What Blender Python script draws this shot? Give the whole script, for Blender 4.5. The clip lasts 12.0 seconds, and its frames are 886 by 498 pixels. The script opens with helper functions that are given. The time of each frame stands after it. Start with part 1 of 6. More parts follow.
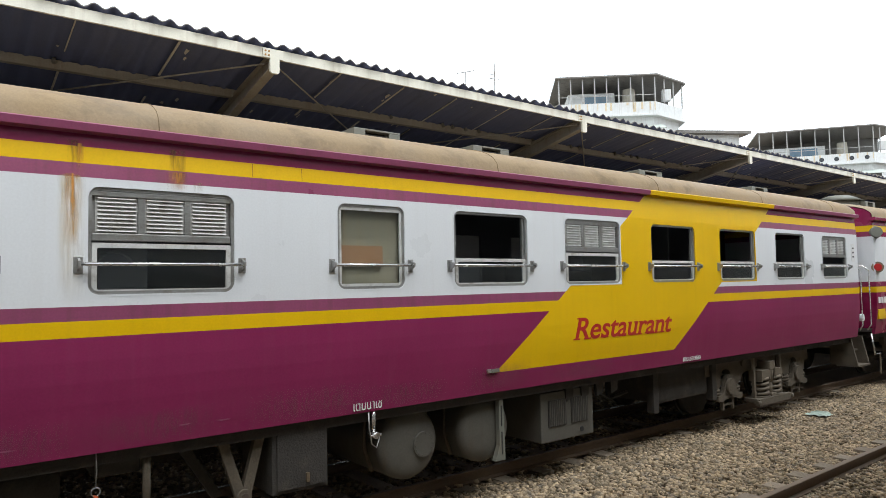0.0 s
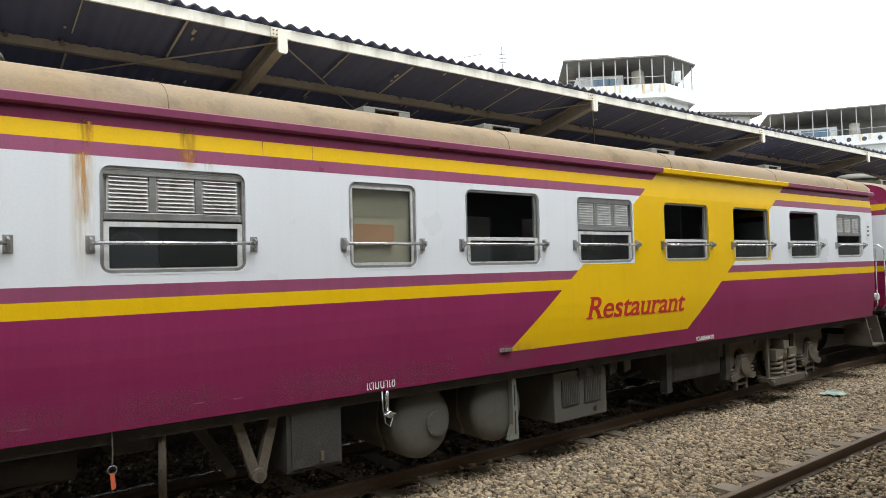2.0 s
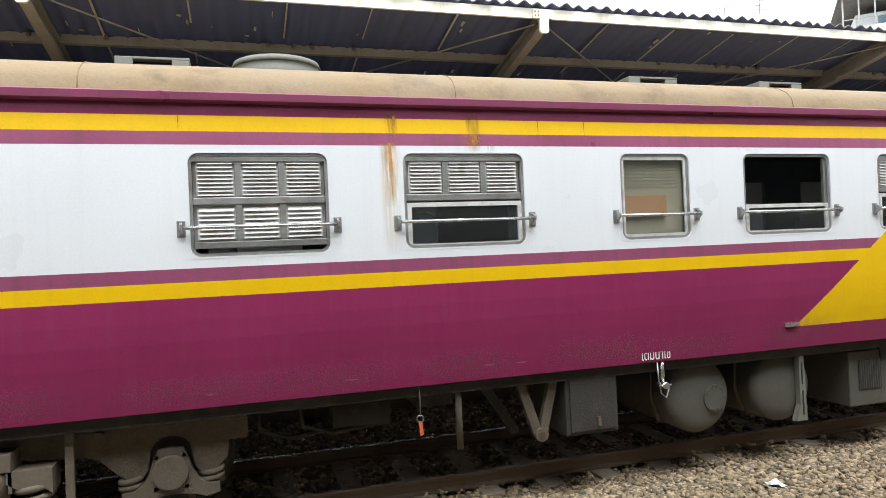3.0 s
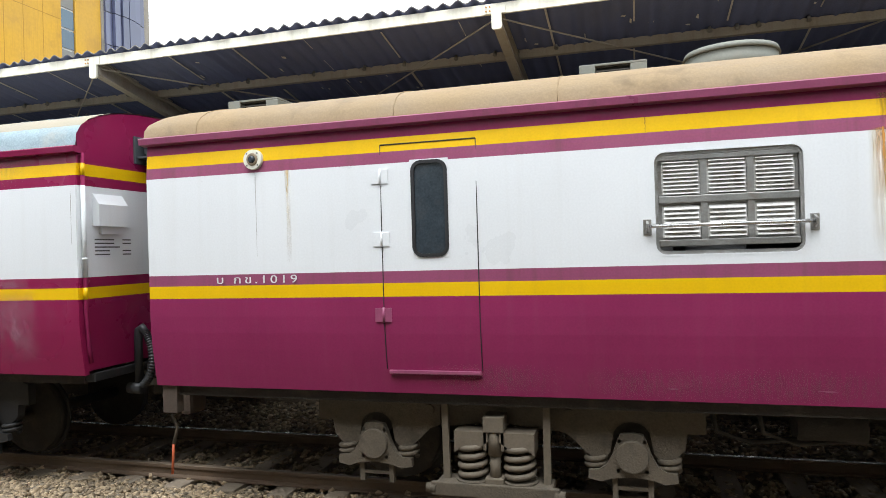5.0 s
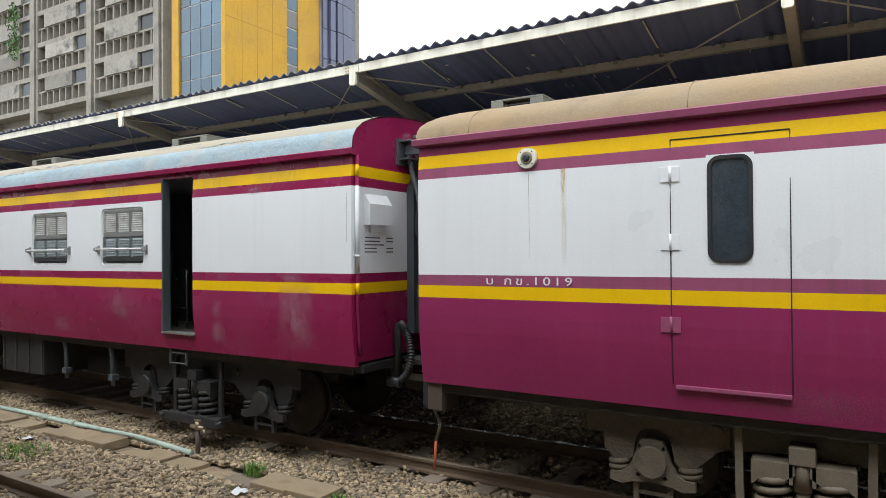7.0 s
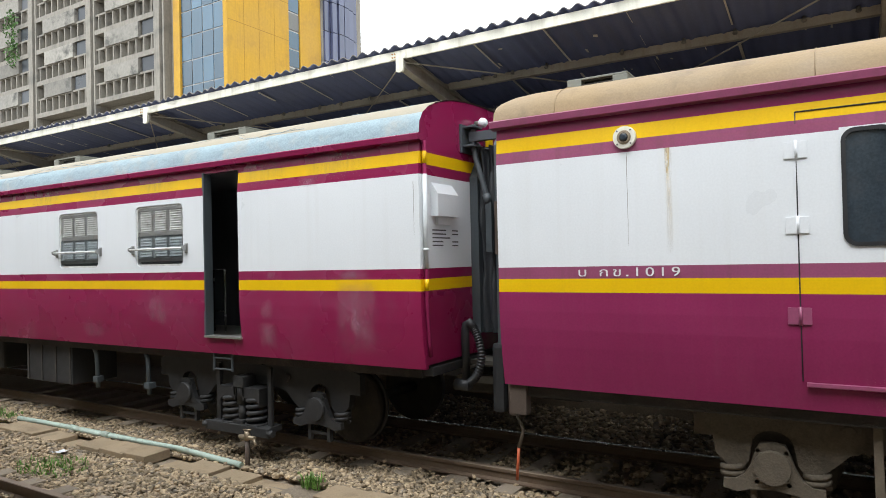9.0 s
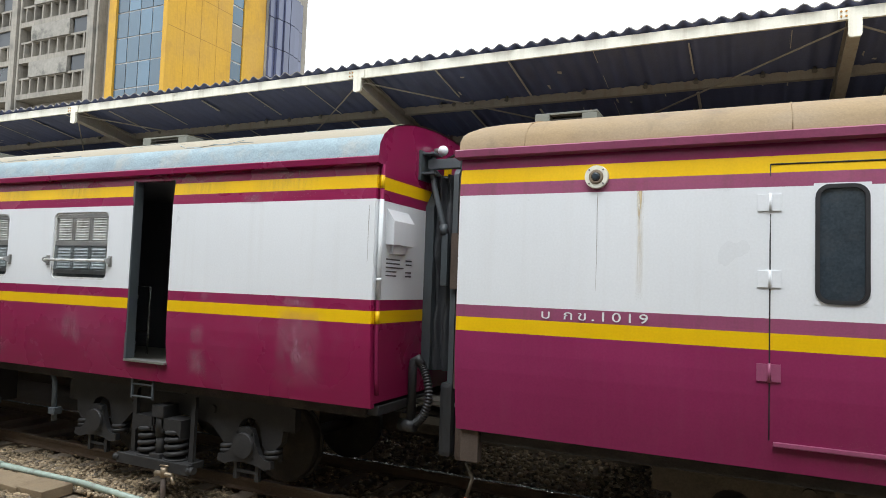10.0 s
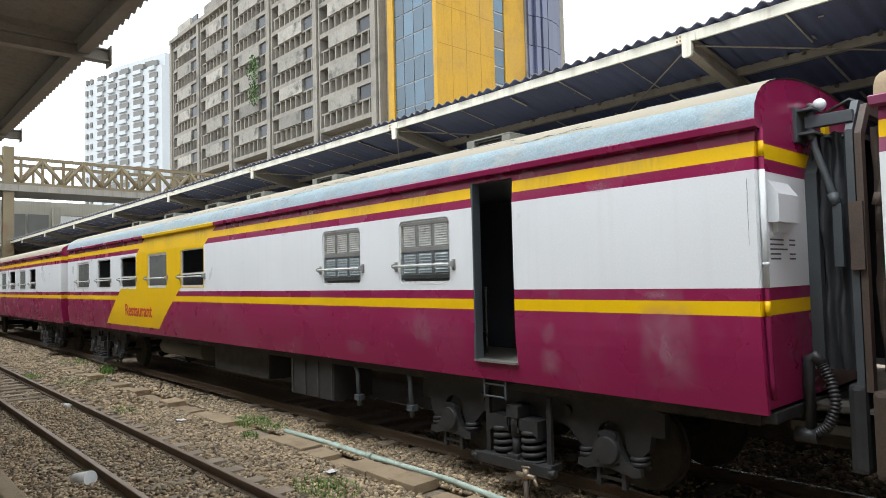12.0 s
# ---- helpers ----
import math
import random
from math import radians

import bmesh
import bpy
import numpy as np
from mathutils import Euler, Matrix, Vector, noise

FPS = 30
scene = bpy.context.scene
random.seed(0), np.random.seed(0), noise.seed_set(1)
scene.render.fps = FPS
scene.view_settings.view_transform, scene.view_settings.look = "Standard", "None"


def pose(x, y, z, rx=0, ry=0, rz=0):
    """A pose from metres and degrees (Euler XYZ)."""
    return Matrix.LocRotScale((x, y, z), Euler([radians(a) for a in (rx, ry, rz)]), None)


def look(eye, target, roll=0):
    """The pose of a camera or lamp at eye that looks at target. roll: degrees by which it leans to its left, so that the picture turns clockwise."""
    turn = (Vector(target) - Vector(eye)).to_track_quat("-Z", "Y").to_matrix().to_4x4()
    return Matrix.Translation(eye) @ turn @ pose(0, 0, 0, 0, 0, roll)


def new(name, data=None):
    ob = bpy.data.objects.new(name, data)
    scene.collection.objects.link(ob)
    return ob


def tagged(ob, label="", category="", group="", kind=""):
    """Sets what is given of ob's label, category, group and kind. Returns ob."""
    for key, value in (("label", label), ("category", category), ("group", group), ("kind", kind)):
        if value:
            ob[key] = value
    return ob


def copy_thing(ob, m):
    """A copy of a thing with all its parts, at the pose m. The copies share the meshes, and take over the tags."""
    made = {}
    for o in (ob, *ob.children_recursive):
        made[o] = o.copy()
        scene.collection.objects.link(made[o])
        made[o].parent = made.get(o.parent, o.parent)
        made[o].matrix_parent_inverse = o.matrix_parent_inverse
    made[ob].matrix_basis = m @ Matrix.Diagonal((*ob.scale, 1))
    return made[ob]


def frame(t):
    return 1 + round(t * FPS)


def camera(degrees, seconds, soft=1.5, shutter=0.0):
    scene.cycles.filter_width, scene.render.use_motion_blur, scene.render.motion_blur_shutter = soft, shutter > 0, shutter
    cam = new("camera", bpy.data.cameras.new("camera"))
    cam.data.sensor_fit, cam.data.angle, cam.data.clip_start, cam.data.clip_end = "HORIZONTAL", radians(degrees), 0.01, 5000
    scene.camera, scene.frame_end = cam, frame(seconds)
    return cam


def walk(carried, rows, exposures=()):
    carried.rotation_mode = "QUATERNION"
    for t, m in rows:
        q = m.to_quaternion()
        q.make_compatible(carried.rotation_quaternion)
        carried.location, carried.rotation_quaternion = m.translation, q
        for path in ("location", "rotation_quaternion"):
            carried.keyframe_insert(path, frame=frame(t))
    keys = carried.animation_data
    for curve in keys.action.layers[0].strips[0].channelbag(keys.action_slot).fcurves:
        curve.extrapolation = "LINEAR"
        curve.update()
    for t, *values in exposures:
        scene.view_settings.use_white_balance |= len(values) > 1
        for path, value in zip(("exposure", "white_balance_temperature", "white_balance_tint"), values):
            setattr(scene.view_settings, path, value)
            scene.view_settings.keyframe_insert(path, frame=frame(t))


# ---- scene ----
cam = camera(67.3, 12.0, soft=0.5)
PATH = [
    (0, (0.185, -0.017, 2.235), (1.409, 1.56, 2.342), -1.1),
    (0.5, (0.21, -0.014, 2.273), (1.511, 1.503, 2.36), -1.0),
    (1, (0.235, -0.008, 2.282), (1.62, 1.433, 2.332), -2.4),
    (1.5, (0.25, 0.032, 2.192), (1.612, 1.495, 2.269), -2.6),
    (2, (0.187, 0.045, 2.162), (1.392, 1.64, 2.229), -1.6),
    (2.5, (-0.006, 0.012, 2.189), (0.992, 1.745, 2.227), -2.9),
    (3, (-0.179, 0.0, 2.156), (0.396, 1.915, 2.171), -2.5),
    (3.5, (-0.32, 0.073, 2.213), (-0.211, 2.07, 2.25), -0.8),
    (3.7, (-0.313, 0.082, 2.193), (-0.404, 2.079, 2.269), -0.6),
    (5.3, (-0.824, -0.119, 2.306), (-1.518, 1.756, 2.289), -2.1),
    (5.5, (-0.88, -0.132, 2.31), (-1.715, 1.685, 2.303), -2.1),
    (6, (-1.075, -0.085, 2.349), (-2.129, 1.615, 2.391), -0.6),
    (6.5, (-1.285, -0.05, 2.302), (-2.426, 1.591, 2.376), -0.6),
    (7, (-1.559, -0.137, 2.313), (-2.605, 1.568, 2.332), -0.4),
    (7.5, (-1.747, -0.176, 2.291), (-2.888, 1.466, 2.279), -0.7),
    (7.7, (-1.854, -0.155, 2.292), (-2.993, 1.489, 2.282), -1.1),
    (9.3, (-2.569, -0.067, 2.215), (-3.551, 1.675, 2.246), -0.9),
    (9.5, (-2.637, -0.026, 2.246), (-3.562, 1.747, 2.27), -0.2),
    (10, (-2.833, 0.092, 2.27), (-3.688, 1.897, 2.383), 2.0),
    (10.5, (-3.098, 0.062, 2.321), (-4.233, 1.706, 2.405), 0.7),
    (11, (-3.37, -0.051, 2.319), (-4.685, 1.456, 2.302), -2.9),
    (11.5, (-3.6, -0.008, 2.292), (-5.047, 1.372, 2.326), -2.7),
    (12, (-3.785, 0.036, 2.264), (-5.269, 1.374, 2.352), -1.4),
]
walk(cam, [(t, look(eye, target, roll)) for t, eye, target, roll in PATH],
     exposures=[(0, 0.02), (0.5, -0.13), (1, 0.12), (2, 0.2), (2.5, 0.38), (3.5, 0.68), (4.5, 0.58), (5.5, 0.44), (6.5, 0.13), (7.0, 0.2), (7.5, 0.4), (9.5, 0.4), (10, 0.26), (10.5, 0.05), (11, 0.3), (11.5, 0.46), (12, 0.26)])

# ---------------------------------------------------------------- light
world = bpy.data.worlds.new("overcast")
scene.world = world
world.use_nodes = True
wn = world.node_tree.nodes
wl = world.node_tree.links
wn.clear()
sky = wn.new("ShaderNodeTexSky")
sky.sky_type = "NISHITA"
sky.sun_disc = False
sky.sun_elevation, sky.sun_rotation = radians(62), radians(200)
sky.dust_density, sky.air_density = 4.0, 1.0
cloud = wn.new("ShaderNodeTexNoise")
cloud.inputs["Scale"].default_value = 2.2
cloud.inputs["Detail"].default_value = 6
tc = wn.new("ShaderNodeTexCoord")
cr = wn.new("ShaderNodeValToRGB")
cr.color_ramp.elements[0].position, cr.color_ramp.elements[0].color = 0.3, (0.80, 0.90, 0.97, 1)
cr.color_ramp.elements[1].position, cr.color_ramp.elements[1].color = 0.66, (0.97, 1.0, 1.03, 1)
mixw = wn.new("ShaderNodeMixRGB")
mixw.inputs[0].default_value = 0.92
sc10 = wn.new("ShaderNodeVectorMath")
sc10.operation = "SCALE"
sc10.inputs["Scale"].default_value = 10.5
bgw = wn.new("ShaderNodeBackground")
bgw.inputs["Strength"].default_value = 0.178
ow = wn.new("ShaderNodeOutputWorld")
wl.new(tc.outputs["Generated"], cloud.inputs["Vector"])
wl.new(cloud.outputs["Fac"], cr.inputs["Fac"])
wl.new(cr.outputs["Color"], sc10.inputs[0])
wl.new(sky.outputs["Color"], mixw.inputs[1])
wl.new(sc10.outputs["Vector"], mixw.inputs[2])
wl.new(mixw.outputs["Color"], bgw.inputs["Color"])
wl.new(bgw.outputs["Background"], ow.inputs["Surface"])

sun_data = bpy.data.lights.new("sun", "SUN")
sun_data.energy, sun_data.angle, sun_data.color = 2.1, radians(30), (0.95, 0.98, 1.0)
sun = new("sun", sun_data)
sun.matrix_world = look((0, -14, 40), (0, 6, 0))


# ---------------------------------------------------------------- materials
def mat(name, color, rough=0.6, metal=0.0, vary=0.12, scale=3.0, grain=60.0, bump=0.0, bump_scale=80.0,
        streak=None, streak_amt=0.0, spec=0.5, blotch=None, blotch_amt=0.0, blotch_scale=1.2, island=0.0, rand=0.0):
    """Base colour with two scales of variation, optional upright streaks and blotches of another colour."""
    m = bpy.data.materials.new(name)
    m.use_nodes = True
    nt = m.node_tree
    n, l = nt.nodes, nt.links
    b = n["Principled BSDF"]
    b.inputs["Metallic"].default_value = metal
    b.inputs["Specular IOR Level"].default_value = spec
    geo = n.new("ShaderNodeNewGeometry")
    big = n.new("ShaderNodeTexNoise")
    big.inputs["Scale"].default_value, big.inputs["Detail"].default_value = scale, 5
    l.new(geo.outputs["Position"], big.inputs["Vector"])
    fine = n.new("ShaderNodeTexNoise")
    fine.inputs["Scale"].default_value, fine.inputs["Detail"].default_value = grain, 4
    l.new(geo.outputs["Position"], fine.inputs["Vector"])
    add = n.new("ShaderNodeMath")
    add.operation = "ADD"
    l.new(big.outputs["Fac"], add.inputs[0])
    l.new(fine.outputs["Fac"], add.inputs[1])
    val = n.new("ShaderNodeMapRange")
    val.inputs["From Min"].default_value, val.inputs["From Max"].default_value = 0.6, 1.4
    val.inputs["To Min"].default_value, val.inputs["To Max"].default_value = 1 - vary, 1 + vary
    l.new(add.outputs[0], val.inputs["Value"])
    last = val.outputs["Result"]
    if island or rand:
        if island:
            src, amt = geo.outputs["Random Per Island"], island
        else:
            src, amt = n.new("ShaderNodeObjectInfo").outputs["Random"], rand
        r = n.new("ShaderNodeMapRange")
        r.inputs["To Min"].default_value, r.inputs["To Max"].default_value = 1 - amt, 1 + amt
        l.new(src, r.inputs["Value"])
        mu = n.new("ShaderNodeMath")
        mu.operation = "MULTIPLY"
        l.new(last, mu.inputs[0])
        l.new(r.outputs["Result"], mu.inputs[1])
        last = mu.outputs[0]
    col = n.new("ShaderNodeVectorMath")
    col.operation = "SCALE"
    col.inputs[0].default_value = color
    l.new(last, col.inputs["Scale"])
    out = col.outputs["Vector"]
    if blotch:
        bn = n.new("ShaderNodeTexNoise")
        bn.inputs["Scale"].default_value, bn.inputs["Detail"].default_value, bn.inputs["Roughness"].default_value = blotch_scale, 8, 0.65
        l.new(geo.outputs["Position"], bn.inputs["Vector"])
        rp = n.new("ShaderNodeMapRange")
        rp.inputs["From Min"].default_value, rp.inputs["From Max"].default_value = 0.52, 0.66
        rp.inputs["To Max"].default_value = blotch_amt
        l.new(bn.outputs["Fac"], rp.inputs["Value"])
        mx = n.new("ShaderNodeMixRGB")
        mx.inputs[2].default_value = (*blotch, 1)
        l.new(rp.outputs["Result"], mx.inputs[0])
        l.new(out, mx.inputs[1])
        out = mx.outputs["Color"]
    if streak:
        mp = n.new("ShaderNodeMapping")
        mp.inputs["Scale"].default_value = (14.0, 14.0, 0.55)
        l.new(geo.outputs["Position"], mp.inputs["Vector"])
        sn = n.new("ShaderNodeTexNoise")
        sn.inputs["Scale"].default_value, sn.inputs["Detail"].default_value = 1.0, 6
        l.new(mp.outputs["Vector"], sn.inputs["Vector"])
        rp = n.new("ShaderNodeMapRange")
        rp.inputs["From Min"].default_value, rp.inputs["From Max"].default_value = 0.5, 0.75
        rp.inputs["To Max"].default_value = streak_amt
        l.new(sn.outputs["Fac"], rp.inputs["Value"])
        mx = n.new("ShaderNodeMixRGB")
        mx.inputs[2].default_value = (*streak, 1)
        l.new(rp.outputs["Result"], mx.inputs[0])
        l.new(out, mx.inputs[1])
        out = mx.outputs["Color"]
    l.new(out, b.inputs["Base Color"])
    rr = n.new("ShaderNodeMapRange")
    rr.inputs["From Min"].default_value, rr.inputs["From Max"].default_value = 0.3, 0.7
    rr.inputs["To Min"].default_value, rr.inputs["To Max"].default_value = max(0.02, rough * 0.8), min(1, rough * 1.2)
    l.new(big.outputs["Fac"], rr.inputs["Value"])
    l.new(rr.outputs["Result"], b.inputs["Roughness"])
    if bump:
        bt = n.new("ShaderNodeTexNoise")
        bt.inputs["Scale"].default_value, bt.inputs["Detail"].default_value = bump_scale, 5
        l.new(geo.outputs["Position"], bt.inputs["Vector"])
        bp = n.new("ShaderNodeBump")
        bp.inputs["Strength"].default_value, bp.inputs["Distance"].default_value = bump, 0.02
        l.new(bt.outputs["Fac"], bp.inputs["Height"])
        l.new(bp.outputs["Normal"], b.inputs["Normal"])
    return m


M = {}
M["white"] = mat("white_paint", (0.74, 0.76, 0.78), 0.32, vary=0.05, scale=1.1, streak=(0.56, 0.54, 0.50), streak_amt=0.10, bump=0.05, bump_scale=1.8)
M["pipe_white"] = mat("dull_white_pipe_paint", (0.66, 0.68, 0.69), 0.75, vary=0.06, spec=0.2)
M["pipe_maroon"] = mat("dull_maroon_pipe_paint", (0.21, 0.012, 0.062), 0.7, vary=0.08, spec=0.2)
M["purple"] = mat("purple_paint", (0.245, 0.022, 0.089), 0.20, vary=0.10, scale=1.4, streak=(0.26, 0.06, 0.12), streak_amt=0.14, bump=0.06, bump_scale=1.6)
M["plum"] = mat("faded_plum_paint", (0.275, 0.066, 0.135), 0.34, vary=0.14, scale=2.0, streak=(0.12, 0.06, 0.06), streak_amt=0.4)
M["yellow"] = mat("yellow_paint", (0.77, 0.475, 0.003), 0.36, vary=0.07, scale=1.6, spec=0.3, streak=(0.55, 0.33, 0.02), streak_amt=0.15)
M["magenta"] = mat("fresh_maroon_paint", (0.245, 0.011, 0.066), 0.28, vary=0.10, scale=1.3, blotch=(0.28, 0.07, 0.13), blotch_amt=0.35, blotch_scale=0.8, bump=0.06, bump_scale=1.6)
M["tan_roof"] = mat("tan_roof_paint", (0.25, 0.174, 0.092), 0.65, vary=0.16, scale=1.5, blotch=(0.15, 0.10, 0.052), blotch_amt=0.75, blotch_scale=2.2, bump=0.25, bump_scale=14)
M["blue_roof"] = mat("patched_pale_blue_roof", (0.235, 0.31, 0.345), 0.6, vary=0.3, scale=2.2, blotch=(0.33, 0.34, 0.32), blotch_amt=0.75, blotch_scale=2.6, bump=1.0, bump_scale=7)
M["buff_roof"] = mat("buff_roof_sealant", (0.29, 0.255, 0.19), 0.7, vary=0.12, scale=2.5, bump=0.4, bump_scale=10)
M["alu"] = mat("dull_aluminium", (0.38, 0.38, 0.37), 0.42, metal=0.75, vary=0.16, scale=5, blotch=(0.22, 0.18, 0.13), blotch_amt=0.45, blotch_scale=6)
M["louvre"] = mat("painted_louvre_metal", (0.62, 0.62, 0.60), 0.42, metal=0.1, vary=0.16, scale=5, blotch=(0.25, 0.20, 0.15), blotch_amt=0.5, blotch_scale=9)
M["steel"] = mat("bright_rail_steel", (0.62, 0.62, 0.61), 0.25, metal=0.9, vary=0.12, scale=8)
M["rubber"] = mat("black_rubber", (0.018, 0.018, 0.02), 0.55, vary=0.2, scale=5)
M["inside"] = mat("dim_interior_paint", (0.24, 0.25, 0.25), 0.6, vary=0.15, scale=1.2)
# interior shade is put into this base colour, darker than the coach paint
M["inside_dark"] = mat("shade_darkened_interior", (0.13, 0.14, 0.155), 0.6, vary=0.2, scale=1.2)
M["under"] = mat("grimy_underframe", (0.038, 0.034, 0.030), 0.8, vary=0.3, scale=4, blotch=(0.085, 0.070, 0.054), blotch_amt=0.55, blotch_scale=5, bump=0.3, bump_scale=60)
M["dusty"] = mat("dusty_bogie_metal", (0.104, 0.085, 0.062), 0.85, vary=0.28, scale=5, blotch=(0.065, 0.055, 0.042), blotch_amt=0.7, blotch_scale=7, bump=0.3, bump_scale=60)
M["blackbogie"] = mat("black_bogie_paint", (0.022, 0.022, 0.023), 0.6, vary=0.3, scale=5, blotch=(0.05, 0.046, 0.042), blotch_amt=0.3, blotch_scale=7)
M["tank"] = mat("dusty_grey_tank", (0.092, 0.087, 0.074), 0.6, vary=0.22, scale=4, blotch=(0.075, 0.07, 0.06), blotch_amt=0.6, blotch_scale=5, streak=(0.08, 0.06, 0.045), streak_amt=0.5)
M["spring"] = mat("dusty_spring_steel", (0.135, 0.110, 0.080), 0.75, vary=0.22, scale=9)
M["grey"] = mat("grey_green_unit_paint", (0.165, 0.17, 0.145), 0.55, vary=0.14, scale=3, blotch=(0.2, 0.17, 0.13), blotch_amt=0.5, blotch_scale=4)
M["hose"] = mat("ribbed_black_hose", (0.028, 0.03, 0.033), 0.5, vary=0.2, scale=9)
M["bellows"] = mat("dark_grey_bellows_cloth", (0.034, 0.037, 0.042), 0.55, vary=0.25, scale=3, bump=0.5, bump_scale=12)
M["slate"] = mat("slate_grey_frame_paint", (0.062, 0.074, 0.082), 0.5, vary=0.16, scale=4)
M["brownrust"] = mat("brown_rusty_plate", (0.075, 0.054, 0.042), 0.7, vary=0.3, scale=7)
M["rust"] = mat("rust_stain", (0.42, 0.22, 0.05), 0.7, vary=0.3, scale=14)
M["fascia"] = mat("cream_fascia_paint", (0.74, 0.72, 0.62), 0.55, vary=0.08, scale=1.6, streak=(0.35, 0.27, 0.18), streak_amt=0.35)
M["beam"] = mat("cream_grey_beam_paint", (0.33, 0.305, 0.265), 0.6, vary=0.16, scale=2, streak=(0.2, 0.12, 0.07), streak_amt=0.3)
M["sheet"] = mat("dark_blue_roof_sheet", (0.085, 0.105, 0.205), 0.5, vary=0.22, scale=1.4, blotch=(0.19, 0.19, 0.21), blotch_amt=0.12, blotch_scale=1.6)
M["lap"] = mat("pale_worn_lap", (0.52, 0.50, 0.47), 0.8, vary=0.3, scale=5)
M["sheet_top"] = mat("weathered_sheet_edge", (0.20, 0.19, 0.175), 0.8, vary=0.25, scale=3, blotch=(0.09, 0.085, 0.08), blotch_amt=0.6, blotch_scale=4)
M["rail"] = mat("rusty_rail_steel", (0.15, 0.105, 0.072), 0.75, metal=0.05, vary=0.25, scale=6, blotch=(0.14, 0.085, 0.05), blotch_amt=0.5, blotch_scale=9)
M["railtop"] = mat("worn_rail_head", (0.22, 0.165, 0.12), 0.5, metal=0.3, vary=0.2, scale=5)
M["sleeper"] = mat("dusty_concrete_sleeper", (0.27, 0.22, 0.165), 0.9, vary=0.25, scale=4, bump=0.4, bump_scale=40, rand=0.15)
M["slab"] = mat("sandy_concrete_slab", (0.31, 0.235, 0.15), 0.9, vary=0.16, scale=4, bump=0.4, bump_scale=50, blotch=(0.2, 0.145, 0.09), blotch_amt=0.6, blotch_scale=5, rand=0.12)
M["ballast"] = mat("ballast_stone", (0.35, 0.268, 0.172), 0.9, vary=0.25, scale=1.1, grain=30, bump=0.35, bump_scale=90, island=0.6, blotch=(0.21, 0.20, 0.185), blotch_amt=0.5, blotch_scale=9)
M["soil"] = mat("dusty_ballast_ground", (0.25, 0.20, 0.145), 0.95, vary=0.35, scale=1.4, grain=45, bump=1.0, bump_scale=28)
M["grass"] = mat("weed_grass", (0.13, 0.25, 0.045), 0.6, vary=0.3, scale=3, island=0.4)
M["platform"] = mat("worn_platform_concrete", (0.33, 0.31, 0.27), 0.85, vary=0.16, scale=2, bump=0.2, bump_scale=30, blotch=(0.2, 0.18, 0.16), blotch_amt=0.5)
M["concrete"] = mat("stained_raw_concrete", (0.27, 0.25, 0.215), 0.9, vary=0.2, scale=0.25, grain=4, streak=(0.10, 0.095, 0.085), streak_amt=0.5, blotch=(0.13, 0.125, 0.115), blotch_amt=0.75, blotch_scale=0.5)
M["concrete_panel"] = mat("peeling_wall_panel", (0.28, 0.265, 0.235), 0.9, vary=0.25, scale=0.4, grain=4, blotch=(0.075, 0.075, 0.07), blotch_amt=0.9, blotch_scale=0.55, rand=0.35)
M["ochre"] = mat("ochre_wall_paint", (0.50, 0.285, 0.025), 0.7, vary=0.12, scale=0.3, grain=5, blotch=(0.36, 0.20, 0.03), blotch_amt=0.6, blotch_scale=0.5, streak=(0.25, 0.13, 0.03), streak_amt=0.25)
M["ochre_joint"] = mat("grimy_ochre_joint", (0.33, 0.18, 0.02), 0.8, vary=0.2, scale=0.8)
M["render_white"] = mat("white_house_render", (0.66, 0.68, 0.68), 0.8, vary=0.1, scale=0.4, grain=5, streak=(0.36, 0.30, 0.24), streak_amt=0.3)
# distance haze is mixed into this white as a bluish grey
M["tower_white"] = mat("hazed_white_render", (0.50, 0.54, 0.57), 0.8, vary=0.06, scale=0.1, grain=2)
M["truss"] = mat("rusty_olive_truss_paint", (0.18, 0.145, 0.085), 0.7, vary=0.28, scale=1.2, blotch=(0.16, 0.085, 0.04), blotch_amt=0.7, blotch_scale=1.5)
M["beige"] = mat("beige_station_render", (0.40, 0.38, 0.32), 0.8, vary=0.14, scale=0.6, streak=(0.22, 0.2, 0.17), streak_amt=0.35)
# near-black colour that stands for shade inside hollow windows and portholes
M["darkwin"] = mat("window_void_shade", (0.03, 0.035, 0.042), 0.3, vary=0.25, scale=0.5)
M["greywin"] = mat("grey_louvre_window", (0.16, 0.16, 0.15), 0.5, vary=0.2, scale=1)
M["red"] = mat("red_lettering_paint", (0.47, 0.022, 0.022), 0.4, vary=0.08, scale=4)
M["letter"] = mat("white_lettering_paint", (0.72, 0.72, 0.72), 0.5, vary=0.05)
M["ink"] = mat("dark_stencil_ink", (0.10, 0.09, 0.10), 0.6, vary=0.1)
M["pipe"] = mat("pale_green_pvc", (0.42, 0.52, 0.45), 0.5, vary=0.15, scale=6, blotch=(0.25, 0.24, 0.2), blotch_amt=0.6, blotch_scale=8)
M["orange"] = mat("orange_tag", (0.55, 0.12, 0.05), 0.5)
M["brass"] = mat("dirty_brass", (0.30, 0.24, 0.17), 0.45, metal=0.7, vary=0.2)
M["cardboard"] = mat("brown_cardboard", (0.30, 0.16, 0.08), 0.8, vary=0.1)
M["curtain"] = mat("dusty_khaki_blind", (0.26, 0.235, 0.17), 0.75, vary=0.15, scale=4, streak=(0.30, 0.20, 0.04), streak_amt=0.4)
M["litter"] = mat("white_plastic_litter", (0.72, 0.74, 0.75), 0.5, vary=0.06)
M["weed"] = mat("wall_weed_leaves", (0.06, 0.14, 0.03), 0.6, vary=0.3, island=0.4)
